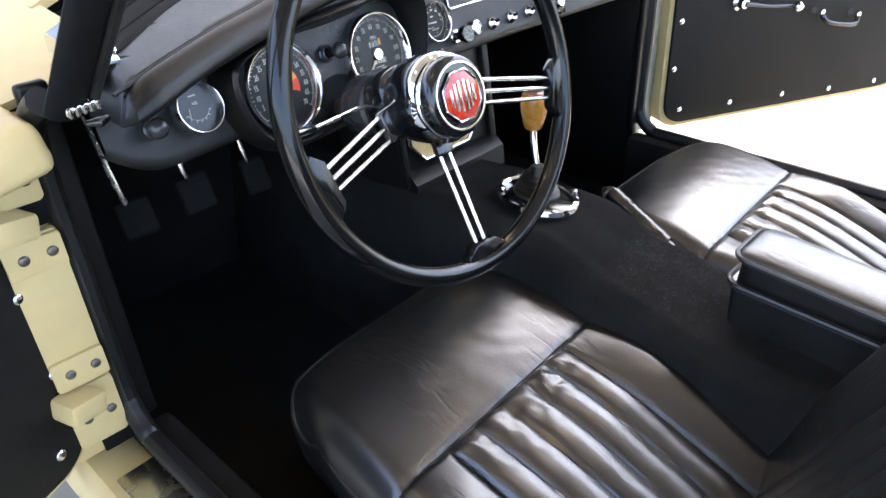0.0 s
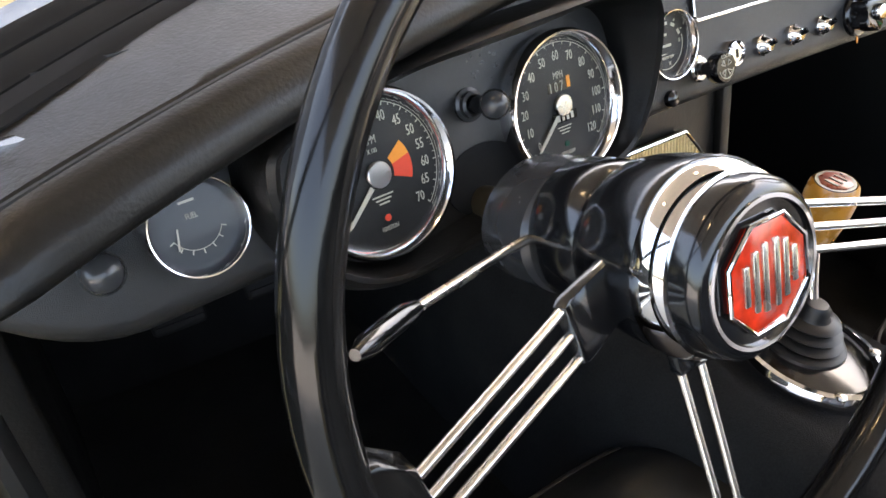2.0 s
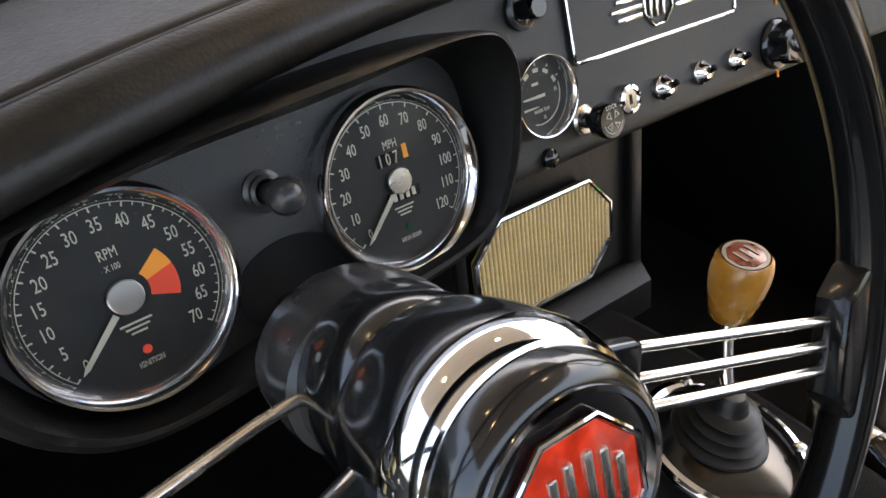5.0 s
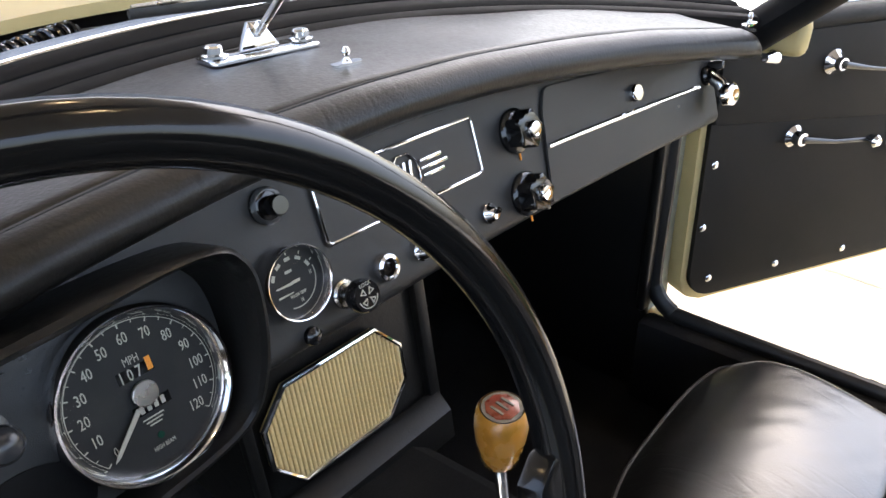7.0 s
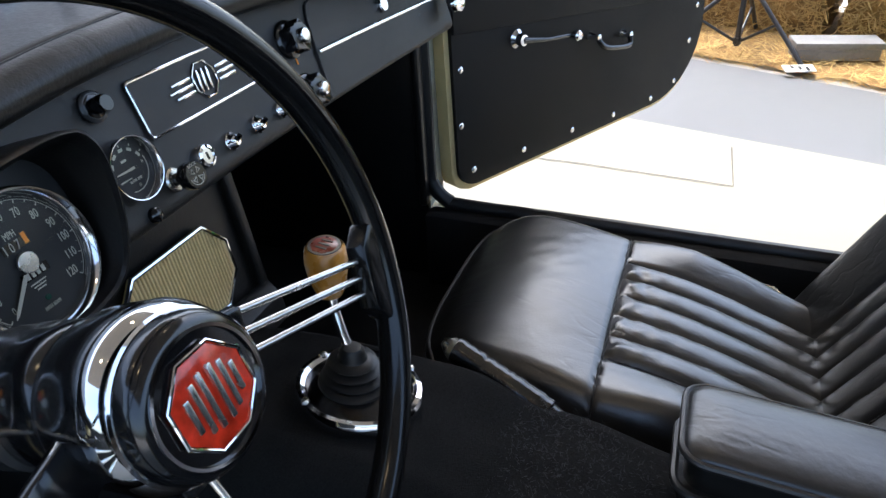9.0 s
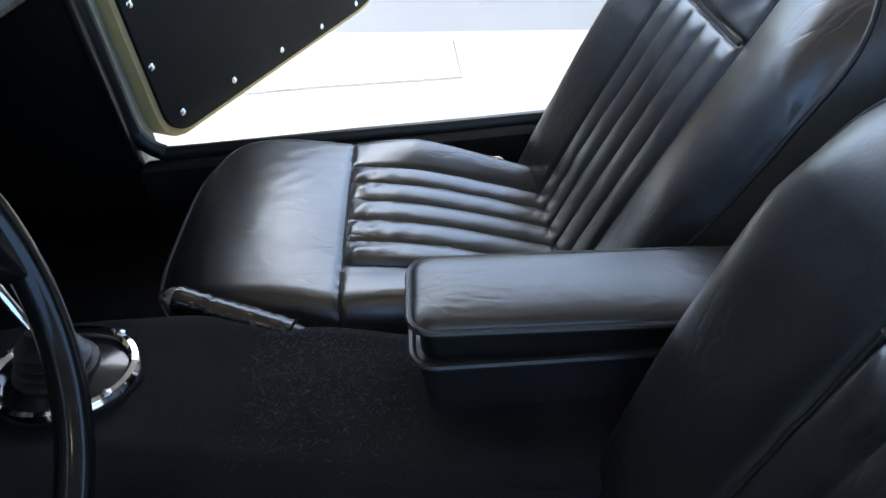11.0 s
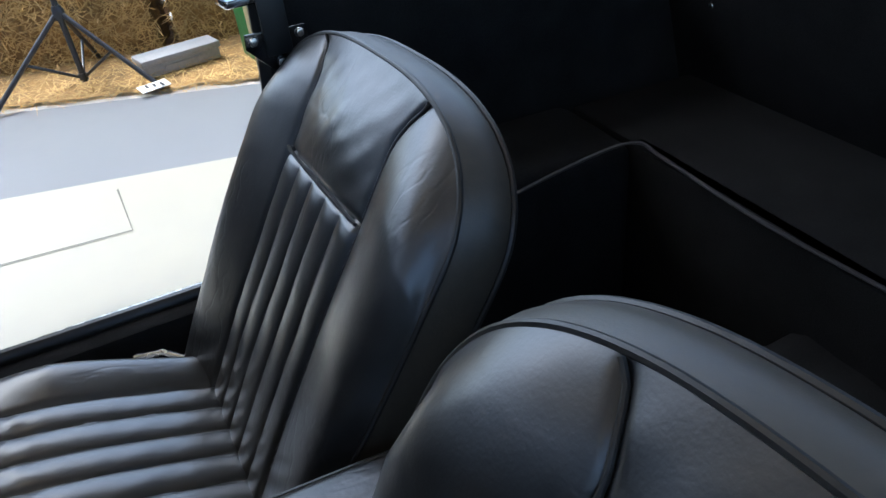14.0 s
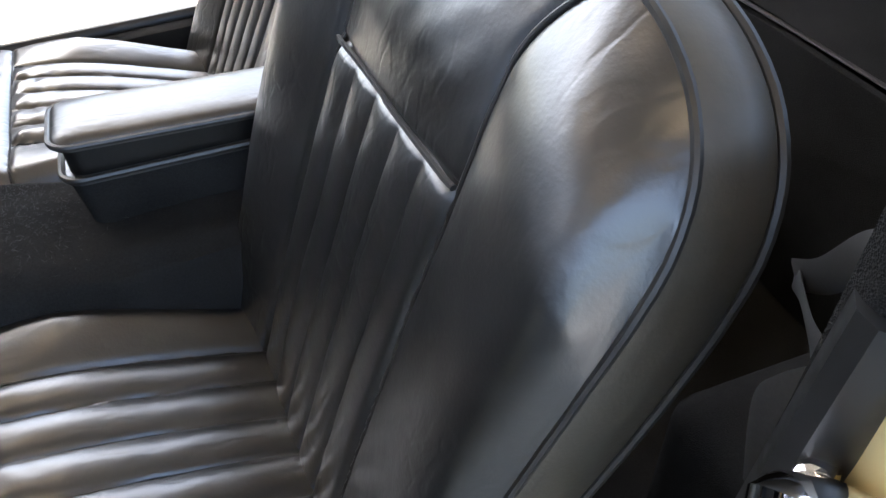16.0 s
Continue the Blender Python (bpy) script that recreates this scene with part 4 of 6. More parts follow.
def fuel(g, m, r):
    for k in range(7):
        a = radians(205 + 130 * k / 6)
        dial_bar(g, m, 0.0165 * math.cos(a), 0.0165 * math.sin(a) + 0.002, 0.003, 0.0007, turn=math.degrees(a))
    part("scale_ring", lathe([(0.0150, 0.0012), (0.0150, 0.0015), (0.0154, 0.0015), (0.0154, 0.0012)], 30, m @ pose(0, 0.002, 0, 0, 0, 205), arc=130), MARK, g)
    put_text(g, m, "FUEL", 0.0048, 0, 0.006)
    dial_bar(g, m, 0, 0.0145, 0.009, 0.0014)
    part("needle", prism([(-0.0135, -0.0095), (-0.0125, -0.0098), (-0.0098, 0.002), (-0.0106, 0.002)], 0.003, 0.0037, m), MARK, g, "cream needle")


def dual(g, m, r):
    part("scale_ring", lathe([(0.0195, 0.0012), (0.0195, 0.0015), (0.0203, 0.0015), (0.0203, 0.0012)], 30, m @ pose(0, 0, 0, 0, 0, -110), arc=125), MARK, g)
    for k in range(5):
        a = radians(28 + 31 * k)
        dial_bar(g, m, 0.0175 * math.cos(a), 0.0175 * math.sin(a), 0.0048, 0.0026, turn=math.degrees(a) - 90)
        dial_bar(g, m, 0.0215 * math.cos(a), 0.0215 * math.sin(a), 0.0020, 0.0009, turn=math.degrees(a))
    dial_bar(g, m, -0.002, 0.0085, 0.006, 0.0020)
    dial_bar(g, m, 0.002, -0.0005, 0.0075, 0.0022)
    put_text(g, m, "WATER TEMP", 0.0036, 0.001, -0.0105)
    put_text(g, m, "H", 0.0045, 0.0160, 0.001)
    put_text(g, m, "N", 0.0045, 0.0030, -0.0158)
    needle(g, m, r, 178, 0.0175, -0.003, 0.0009)
    bm = prism([(-0.017, -0.0072), (-0.017, -0.0058), (-0.004, -0.0062), (-0.004, -0.0068)], 0.0036, 0.0043, m)
    part("needle", bm, MARK, g, "cream needle")


dial_gauge("tachometer", TX, DZ, 0.0525, "black rev counter dial with orange and red sectors", DIAL, 0.008, tacho, 2)
dial_gauge("speedometer", SX, DZ, 0.0525, "black speedometer dial with white figures", DIAL, 0.008, speedo, 2)
dial_gauge("fuel_gauge", -0.566, 0.808, 0.0268, "small slate-coloured fuel gauge", DIALBLUE, 0.013, fuel, -4)
dial_gauge("dual_gauge", -0.155, 0.813, 0.0270, "small black dual gauge with two scales", DIAL, 0.004, dual, 3)

# black plate laid on the dial panel as the shade inside the column opening
part("column_opening", prism([(0.036 * math.cos(radians(a)), 0.026 * math.sin(radians(a))) for a in range(0, 360, 12)], 0, 0.001, on_dash(-0.358, 0.766, 0.0036)), SEALBLACK, binn, "black plate painting in the shade of the opening round the column")

# stalk switch between the dials
m = on_dash(-0.362, 0.818, 0.003)
sw = part("panel_switch", lathe([(0.012, 0), (0.012, 0.003), (0.0095, 0.004), (0.0095, 0.008), (0.0075, 0.009)], 24, m), GREYPLASTIC, dash)
part("stem", lathe([(0.0065, 0.004), (0.006, 0.022)], 16, m), GLOSS, sw)
part("ball", lathe([(0.005, 0.020)] + [(0.0105 * math.sin(radians(a)), 0.031 - 0.0105 * math.cos(radians(a))) for a in range(30, 181, 15)], 24, m), GREYPLASTIC, sw, "grey plastic knob")
m = on_dash(-0.618, 0.803, 0)
part("round_knob", lathe([(0.0105, 0), (0.0105, 0.004), (0.0085, 0.006)] + [(0.0118 * math.sin(radians(a)), 0.016 - 0.0118 * math.cos(radians(a))) for a in range(45, 181, 15)], 28, m), GREYPLASTIC, dash, "round black switch knob")
for x, z in ((-0.47, 0.868), (-0.365, 0.870)):
    part("warning_lamp", prism([(-0.006, -0.003), (0.006, -0.003), (0, 0.004)], 0, 0.001, on_dash(x, z - 0.003, 0.004)), DARKGREEN, dash, "dark green arrow lamp")

# radio blanking plate
m = on_dash(-0.0210, 0.8485, 0.001)
rw, rh = 0.187, 0.0525
plate = part("radio_plate", prism(rounded(rw, rh, 0.004), 0, 0.0018, m), DASHPAINT, dash, "black radio blanking plate with chrome rim")
part("plate_rim", tube([m @ Vector((x, y, 0.0022)) for x, y in rounded(rw, rh, 0.004)], 0.0017, 8, closed=True), CHROME, plate)
ring = octagon(0.0185)
part("emblem", tube([m @ Vector((x * 0.92, y, 0.003)) for x, y in ring], 0.0011, 8, closed=True), CHROME, plate, "chrome octagonal emblem outline")
for x in (-0.0085, -0.0015, 0.0060):
    part("emblem_bar", box((0.0034, 0.022, 0.002), m @ pose(x, 0, 0.003, 0, 0, -8), 0.0008), CHROME, plate)
for s in (-1, 1):
    for k, (a, b) in enumerate(((0.019, 0.046), (0.0185, 0.052), (0.019, 0.046))):
        part("wing_bar", box((b - a, 0.0034, 0.0024), m @ Matrix.Translation((s * (a + b) / 2, 0.0065 - 0.0065 * k, 0.0028)), 0.0008), CHROME, plate)

# row of small controls
m = on_dash(-0.155, 0.868, 0)
ck = part("choke_knob", lathe([(0.0135, 0), (0.0135, 0.003), (0.011, 0.0045), (0.007, 0.005), (0.006, 0.010), (0.0075, 0.011), (0.0078, 0.018), (0.0065, 0.020), (0, 0.020)], 24, m), GLOSS, dash)
part("collar", lathe([(0.0138, 0.0005), (0.0138, 0.0036), (0.0115, 0.005), (0.0105, 0.005)], 24, m), GREYPLASTIC, ck)
m = on_dash(-0.113, 0.785, 0)
wk = part("washer_knob", lathe([(0.0055, 0.004), (0.0055, 0.016), (0.0122, 0.018), (0.0132, 0.021), (0.0132, 0.027), (0.012, 0.030), (0, 0.030)], 28, m), GLOSS, dash, "black pull knob with silver spoke pattern")
part("collar", lathe([(0.0115, 0), (0.0115, 0.003), (0.0095, 0.0048), (0.006, 0.005)], 24, m), STEEL, wk)
for k in range(4):
    tip = m @ pose(0, 0, 0.0300, 0, 0, 45 + 90 * k)
    part("petal", prism([(0.0014, 0), (0.0072, 0.0028), (0.0072, -0.0028)], 0, 0.0005, tip), MARK, wk)
    part("petal_core", prism([(0.0034, 0), (0.0063, 0.0014), (0.0063, -0.0014)], 0.0005, 0.0008, tip), GLOSS, wk)
part("arc_mark", lathe([(0.0088, 0.0300), (0.0088, 0.0304), (0.0095, 0.0304), (0.0095, 0.0300)], 24, m @ pose(0, 0, 0, 0, 0, 190), arc=160), MARK, wk)
part("lettering", text_mesh("LOCK", 0.0042, MARK), None, wk, m=m @ pose(0, 0.0096, 0.0303))
m = on_dash(-0.067, 0.788, 0)
ig = part("ignition_lock", lathe([(0.0125, 0), (0.0125, 0.004), (0.011, 0.0075), (0.008, 0.0085), (0.008, 0.0072), (0, 0.0072)], 32, m), CHROME, dash)
part("key_slot", box((0.0016, 0.0075, 0.0012), m @ Matrix.Translation((0, 0, 0.0075))), GLOSS, ig)
for x in (-0.024, 0.023, 0.069):
    m = on_dash(x, 0.786, 0)
    tg = part("toggle_switch", lathe([(0.0098, 0), (0.0098, 0.0035), (0.0082, 0.005), (0.0075, 0.0085), (0.005, 0.0115), (0, 0.012)], 24, m), CHROME, dash)
    part("lever", tube([m @ Vector((0, 0, 0.009)), m @ Vector((0.0, 0.002, 0.013)), m @ Vector((0.001, 0.004, 0.016))], [0.0022, 0.0024, 0.0028], 8), GLOSS, tg)
m = on_dash(-0.151, 0.7690, 0)
part("blank_stud", lathe([(0.0075, 0), (0.007, 0.004), (0.004, 0.0065), (0, 0.007)], 20, m), GLOSS, dash)
for x, z in ((0.132, 0.846), (0.129, 0.786)):
    m = on_dash(x, z, 0)
    kn = part("heater_knob", lathe([(0.0225, 0), (0.0225, 0.003), (0.0205, 0.005), (0.013, 0.006)], 36, m), GLOSS, dash, "black rotary heater knob with bright cap")
    ol = []
    for k in range(48):
        a = 2 * math.pi * k / 48
        ol.append(((0.0168 + 0.0032 * math.cos(5 * a)) * math.cos(a), (0.0168 + 0.0032 * math.cos(5 * a)) * math.sin(a)))
    part("grip", prism(ol, 0.005, 0.022, m, bevel=0.002), GLOSS, kn)
    part("cap", lathe([(0.0085, 0.022), (0.0085, 0.026), (0.007, 0.0285), (0, 0.029)], 24, m), CHROME, kn)
    part("pointer", box((0.0018, 0.007, 0.0012), m @ Matrix.Translation((0, -0.026, 0.001))), ORANGE, kn)

# glovebox lid
gx0, gx1 = 0.166, 0.500
m = on_dash((gx0 + gx1) / 2, 0.812, 0.002)


def lid_fn(u, v):
    x = gx0 + (gx1 - gx0) * u + 0.012 * (1 - v) * (1 - u)
    r = 0.02
    zt = 0.876 - 0.020 * u
    edge = min(u, 1 - u) * (gx1 - gx0)
    if edge < r:
        zt -= r - math.sqrt(max(0.0, r * r - (r - edge) ** 2))
    zb = 0.766
    return on_dash(x, zt + (zb - zt) * v, 0.0015) @ Vector((0, 0, 0))


bm = grid(lid_fn, 40, 12)
thick(bm, 0.002)
gl = part("glovebox_lid", bm, DASHPAINT, dash, "black glovebox lid with a chrome strip")
edge = [lid_fn(i / 40, 0) for i in range(41)]
edge = [lid_fn(0, 1 - j / 8) for j in range(8)] + edge + [lid_fn(1, j / 8) for j in range(1, 9)]
part("lid_gap", tube(edge, 0.0011, 6, closed=False), SEAM, gl)
strip = [on_dash(x, 0.8205 - 0.006 * (x - gx0) / 0.27, 0.0065) @ Vector((0, 0, 0)) for x in [gx0 + 0.006 + 0.318 * i / 20 for i in range(21)]]
part("chrome_strip", tube(strip, 0.0026, 8), CHROME, gl)
m = on_dash(0.347, 0.836, 0.002)
lk = part("lid_lock", lathe([(0.0105, 0), (0.0105, 0.006), (0.009, 0.009), (0, 0.009)], 24, m), CHROME, gl)
m = on_dash(0.522, 0.822, 0.0)
kc = part("pull_catch", lathe([(0.013, 0), (0.013, 0.004), (0.009, 0.007), (0.009, 0.012)], 24, m), GLOSS, dash, "chrome pull catch at the dash end")
part("post", tube([m @ Vector((0, 0, 0.006)), m @ Vector((0.001, -0.012, 0.018)), m @ Vector((0.002, -0.026, 0.022))], [0.008, 0.009, 0.010], 12), CHROME, kc)
part("grip", lathe([(0.0, -0.009), (0.012, -0.008), (0.0185, -0.004), (0.020, 0.0), (0.0185, 0.005), (0.012, 0.009), (0.006, 0.0095), (0.0, 0.008)], 28, m @ Matrix.Translation((0.002, -0.028, 0.028)), squash=(1.1, 0.8)), CHROME, kc)
part("bracket_tip", lathe([(0.007, 0), (0.007, 0.014), (0.005, 0.020), (0, 0.021)], 16, m @ Matrix.Translation((0.014, 0.010, 0))), GREYPLASTIC, kc)

# bright pins on the dash top
for p in ((-0.640, 1.340, 0.885), (-0.028, 1.478, 0.936), (0.50, 1.36, 0.905)):
    z = z_top(p[0]) - 0.006
    pin = thing("hood_pin", (p[0], p[1], z), "small chrome fastening pin on the dash top", "fastening pin", "fastening pins")
    part("pin_base", prism(rounded(0.030, 0.010, 0.0045), 0, 0.0025, Matrix.Translation((p[0], p[1], z))), CHROME, pin)
    part("peg", lathe([(0.0045, 0.002), (0.004, 0.004), (0.0026, 0.006), (0.0026, 0.009), (0.004, 0.011), (0.0026, 0.0145), (0, 0.0155)], 14, Matrix.Translation((p[0], p[1], z))), CHROME, pin)


# ---------------------------------------------------------------- speaker console
cons = thing("speaker_console", (-0.07, 1.45, 0.54), "black speaker console between dash and tunnel with a gold octagonal grille", "speaker console")
CA = 8.0        # its face leans back
cm = pose(-0.0865, 1.4600, 0.6245, 90 - CA, 0, 2.5)      # x along, y up the face, z out
bm = bmesh.new()
wl, wr, lo, hi = -0.104, 0.134, -0.090, 0.140
prism([(wl, lo), (wr + 0.004, lo), (wr, hi), (wl, hi)], -0.16, -0.008, cm, bm, bevel=0.004)
part("body", bm, VINYL, cons)
bm = bmesh.new()
for a, b, c, d in ((wl, wr, hi - 0.03, hi), (wl, wr, lo, lo + 0.016), (wl, wl + 0.012, lo, hi), (wr - 0.016, wr, lo, hi)):
    box((b - a, d - c, 0.012), cm @ Matrix.Translation(((a + b) / 2, (c + d) / 2, -0.004)), 0.003, bm)
part("face_frame", bm, VINYL, cons)
part("foot_ledge", prism([(-0.004, lo + 0.026), (0.003, lo + 0.024), (0.018, lo + 0.006), (0.018, lo - 0.030), (-0.004, lo - 0.030)], wl + 0.006, wr - 0.004, cm @ Matrix(((0, 0, 1, 0), (0, 1, 0, 0), (1, 0, 0, 0), (0, 0, 0, 1))), bevel=0.0), VINYL, cons)
ow, oh, ch = 0.168, 0.104, 0.029
oc = [(ow / 2, -oh / 2 + ch * 1.1), (ow / 2, oh / 2 - ch * 1.1), (ow / 2 - ch, oh / 2), (-ow / 2 + ch, oh / 2), (-ow / 2, oh / 2 - ch * 1.1), (-ow / 2, -oh / 2 + ch * 1.1), (-ow / 2 + ch, -oh / 2), (ow / 2 - ch, -oh / 2)]
gr = part("grille_cloth", prism(oc, -0.004, 0.001, cm), GOLDDARK, cons, "ribbed gold speaker cloth")
for k in range(34):
    x = -ow / 2 + 0.0035 + k * (ow - 0.007) / 33
    ex = max(0.0, abs(x) - (ow / 2 - ch)) / ch
    hh = oh / 2 - ch * 1.1 * ex - 0.002
    part("rib", box((0.0031, 2 * hh, 0.0026), cm @ Matrix.Translation((x, 0, 0.0012)), 0.0008, seg=1), GOLD, gr)
part("grille_rim", tube([cm @ Vector((x, y, 0.0025)) for x, y in oc], 0.0030, 8, closed=True), CHROME, cons, "chrome octagonal rim")


# ---------------------------------------------------------------- steering wheel and column
WC = Vector((-0.362, 1.166, 0.819))
TAU = 17.0
wm = Matrix.Translation(WC) @ pose(0, 0, 0, 90 - TAU, 0, 1.2)      # x right, y up the wheel, z to the driver
wheel = thing("steering_wheel", WC, "black three-spoke steering wheel with wire spokes and red octagon badge", "steering wheel")
R = 0.2055
bm = tube([wm @ Vector((R * math.cos(2 * math.pi * k / 96), R * math.sin(2 * math.pi * k / 96), 0)) for k in range(96)], 0.0125, 14, closed=True, flat=0.92)
part("rim", bm, RIMBLACK, wheel, "glossy black wheel rim")
for a0, wires in ((-13.5, (-0.0145, 0, 0.0145)), (193.5, (-0.0145, 0, 0.0145)), (270, (-0.0080, 0.0080))):
    sm = wm @ pose(0, 0, 0, 0, 0, a0)
    for off in wires:
        part("spoke", tube([sm @ Vector((0.040, off, -0.034)), sm @ Vector((0.11, off * 0.93, -0.018)), sm @ Vector((0.186, off * 0.84, -0.001))], 0.0026, 10), SPOKE, wheel, "polished steel wire spoke")
    hw = 0.023 if len(wires) == 3 else 0.016
    ol = [(0.178, -hw), (0.189, -hw - 0.013), (0.200, -hw - 0.016), (0.200, hw + 0.016), (0.189, hw + 0.013), (0.178, hw)]
    part("spoke_clamp", prism(ol, -0.0080, 0.0080, sm, bevel=0.003), RIMBLACK, wheel, "black spoke clamp on the rim")
    part("spoke_root", prism([(-0.026, -hw * 0.70), (0.012, -hw * 0.80), (0.016, -hw * 0.72), (0.016, hw * 0.72), (0.012, hw * 0.80), (-0.026, hw * 0.70)], -0.0034, 0.0040, sm @ Matrix.Translation((0.064 if len(wires) == 3 else 0.056, 0, -0.0285)) @ pose(0, 0, 0, 0, -13, 0), bevel=0.002), SATINBLACK, wheel, "black spoke bracket")
hubm = Matrix.Translation((0.003, 0.0, -0.0065)) @ wm     # the hub sits a little low in the rim
BZ = 0.0215
boss = part("boss", lathe([(0.036, -0.066), (0.0425, -0.062), (0.0465, -0.054), (0.0490, -0.044), (0.0505, -0.032), (0.0512, -0.020), (0.0508, -0.012), (0.0490, -0.008)], 64, hubm), SATINBLACK, wheel, "glossy black boss")
part("chrome_band", lathe([(0.0490, -0.013), (0.0515, -0.0115), (0.0518, -0.0095), (0.0508, -0.004), (0.0490, 0.001), (0.0470, 0.0045), (0.0440, 0.0055)], 72, hubm), CHROME, boss, "wide chrome band")
part("horn_push", lathe([(0.0452, 0.0040), (0.0448, 0.0130), (0.0436, 0.0172), (0.0412, 0.0198), (0.0385, 0.0212), (0.0365, 0.0214)], 64, hubm), SATINBLACK, boss, "black horn push")
part("badge_ring", lathe([(0.0372, 0.0210), (0.0372, 0.0225), (0.0352, 0.0225), (0.0352, 0.0200)], 64, hubm), CHROME, boss)
part("badge_ground", lathe([(0.0355, 0.0205), (0.02, 0.0213), (0, 0.0214)], 48, hubm), GLOSS, boss)
part("badge", prism(octagon(0.0275), BZ - 0.001, BZ + 0.0025, hubm, bevel=0.0008), ENAMEL, boss, "red enamel octagon badge with plain silver bars")
for x, h in ((-0.0165, 0.020), (-0.0100, 0.030), (-0.0035, 0.034), (0.0045, 0.034), (0.0110, 0.029), (0.0170, 0.018)):
    part("badge_bar", box((0.0036, h, 0.0022), hubm @ pose(x, 0, BZ + 0.0030), 0.0007), STEEL, boss)
part("badge_rim", tube([hubm @ Vector((x, y, BZ + 0.0022)) for x, y in octagon(0.0288)], 0.0013, 8, closed=True), CHROME, boss)

col = thing("steering_column", WC + Vector((0, 0.1, -0.03)), "black steering column shroud with a grey switch housing", "steering column")
part("shroud", lathe([(0.0, -0.060), (0.040, -0.060), (0.0432, -0.064), (0.0438, -0.082), (0.0430, -0.100), (0.041, -0.104)], 48, hubm), SATINBLACK, col)
part("switch_housing", lathe([(0.042, -0.098), (0.0475, -0.102), (0.0485, -0.118), (0.047, -0.142), (0.040, -0.150), (0.030, -0.152)], 36, hubm, squash=(1.0, 0.86)), GREYPLASTIC, col, "dark grey indicator switch housing")
part("column_tube", lathe([(0.013, -0.148), (0.0125, -0.22), (0.0125, -0.62)], 28, hubm), BRASS, col, "dull brass column tube")
part("indicator_stalk", tube([(-0.400, 1.264, 0.790), (-0.424, 1.259, 0.791), (-0.494, 1.238, 0.796)], [0.0032, 0.003, 0.003], 10), SPOKE, col, "bright steel indicator stalk")
part("stalk_grip", tube([(-0.489, 1.240, 0.7955), (-0.499, 1.236, 0.797), (-0.528, 1.217, 0.806), (-0.535, 1.212, 0.809)], [0.0042, 0.0066, 0.0060, 0.003], 10), GLOSS, col, "black stalk grip")


# ---------------------------------------------------------------- gear lever
GX, GY, GZ = -0.086, 1.246, 0.553
gear = thing("gear_lever", (GX, GY, GZ), "gear lever with varnished wooden knob, rubber gaiter and chrome ring", "gear lever")
gm = pose(GX, GY, GZ, 3, 0, 0)
bm = lathe([(0.80, -0.004), (0.82, 0.004), (0.88, 0.0075), (0.95, 0.0065), (1.0, 0.001), (1.0, -0.004)], 56, gm, squash=(0.058, 0.072))
part("gaiter_ring", bm, CHROME, gear, "oval chrome gaiter ring")
for a in (62, 145, 235, 325):
    p = gm @ Vector((0.053 * math.cos(radians(a)), 0.066 * math.sin(radians(a)), 0.006))
    part("ring_screw", screw(0.0052, 0.0035, Matrix.Translation(p)), STEEL, gear)
part("gaiter_plate", lathe([(0.82, -0.002), (0.60, 0.001), (0.0, 0.002)], 48, gm, squash=(0.058, 0.072)), SATINBLACK, gear, "black plate inside the ring")
prof = [(0.036, -0.002), (0.0345, 0.004), (0.030, 0.007)]
for k in range(3):
    r0 = 0.0300 - 0.0035 * k
    z0 = 0.007 + 0.0095 * k
    prof += [(r0 - 0.005, z0), (r0 - 0.001, z0 + 0.0018), (r0 + 0.0008, z0 + 0.0042), (r0 - 0.002, z0 + 0.0066), (r0 - 0.0085, z0 + 0.0082)]
prof += [(0.0125, 0.038), (0.0125, 0.043), (0.009, 0.048), (0.0, 0.049)]
part("gaiter", lathe(prof, 40, gm @ Matrix.Translation((0.008, 0.010, 0)), squash=(1.0, 1.12)), RUBBER, gear, "ribbed black rubber gaiter")
KP = Vector((-0.062, 1.281, 0.653))
part("lever_rod", tube(smooth_path([(GX + 0.011, GY + 0.011, 0.590), (GX + 0.014, GY + 0.020, 0.612), (KP.x - 0.003, KP.y - 0.004, 0.640), (KP.x, KP.y, 0.660)], 6), 0.0052, 10), CHROME, gear)
KS = 0.85
knob_prof = [(0.0, 0), (0.0160, 0.0), (0.0182, 0.002), (0.0212, 0.016), (0.0242, 0.034), (0.0255, 0.047), (0.0252, 0.057), (0.0235, 0.0655), (0.0205, 0.0695)]
km = pose(KP.x, KP.y, KP.z, 4, -3, 0)
knob = part("knob", lathe([(r * KS, z * KS) for r, z in knob_prof], 40, km), WOOD, gear, "varnished light wood knob")
part("knob_badge", prism(octagon(0.0168 * KS), 0.0675 * KS, 0.0703 * KS, km, bevel=0.001), DULLRED, knob, "dull red octagon inlay")
part("knob_badge_ground", lathe([(0.0192 * KS, 0.067 * KS), (0.0192 * KS, 0.0696 * KS), (0, 0.0698 * KS)], 32, km), SCREWDARK, knob)
for x in (-0.009, 0.0, 0.009):
    part("knob_bar", box((0.0022, 0.012, 0.001), km @ pose(x * 0.7, 0, 0.0705 * KS, 0, 0, 0)), SCREWDARK, knob)

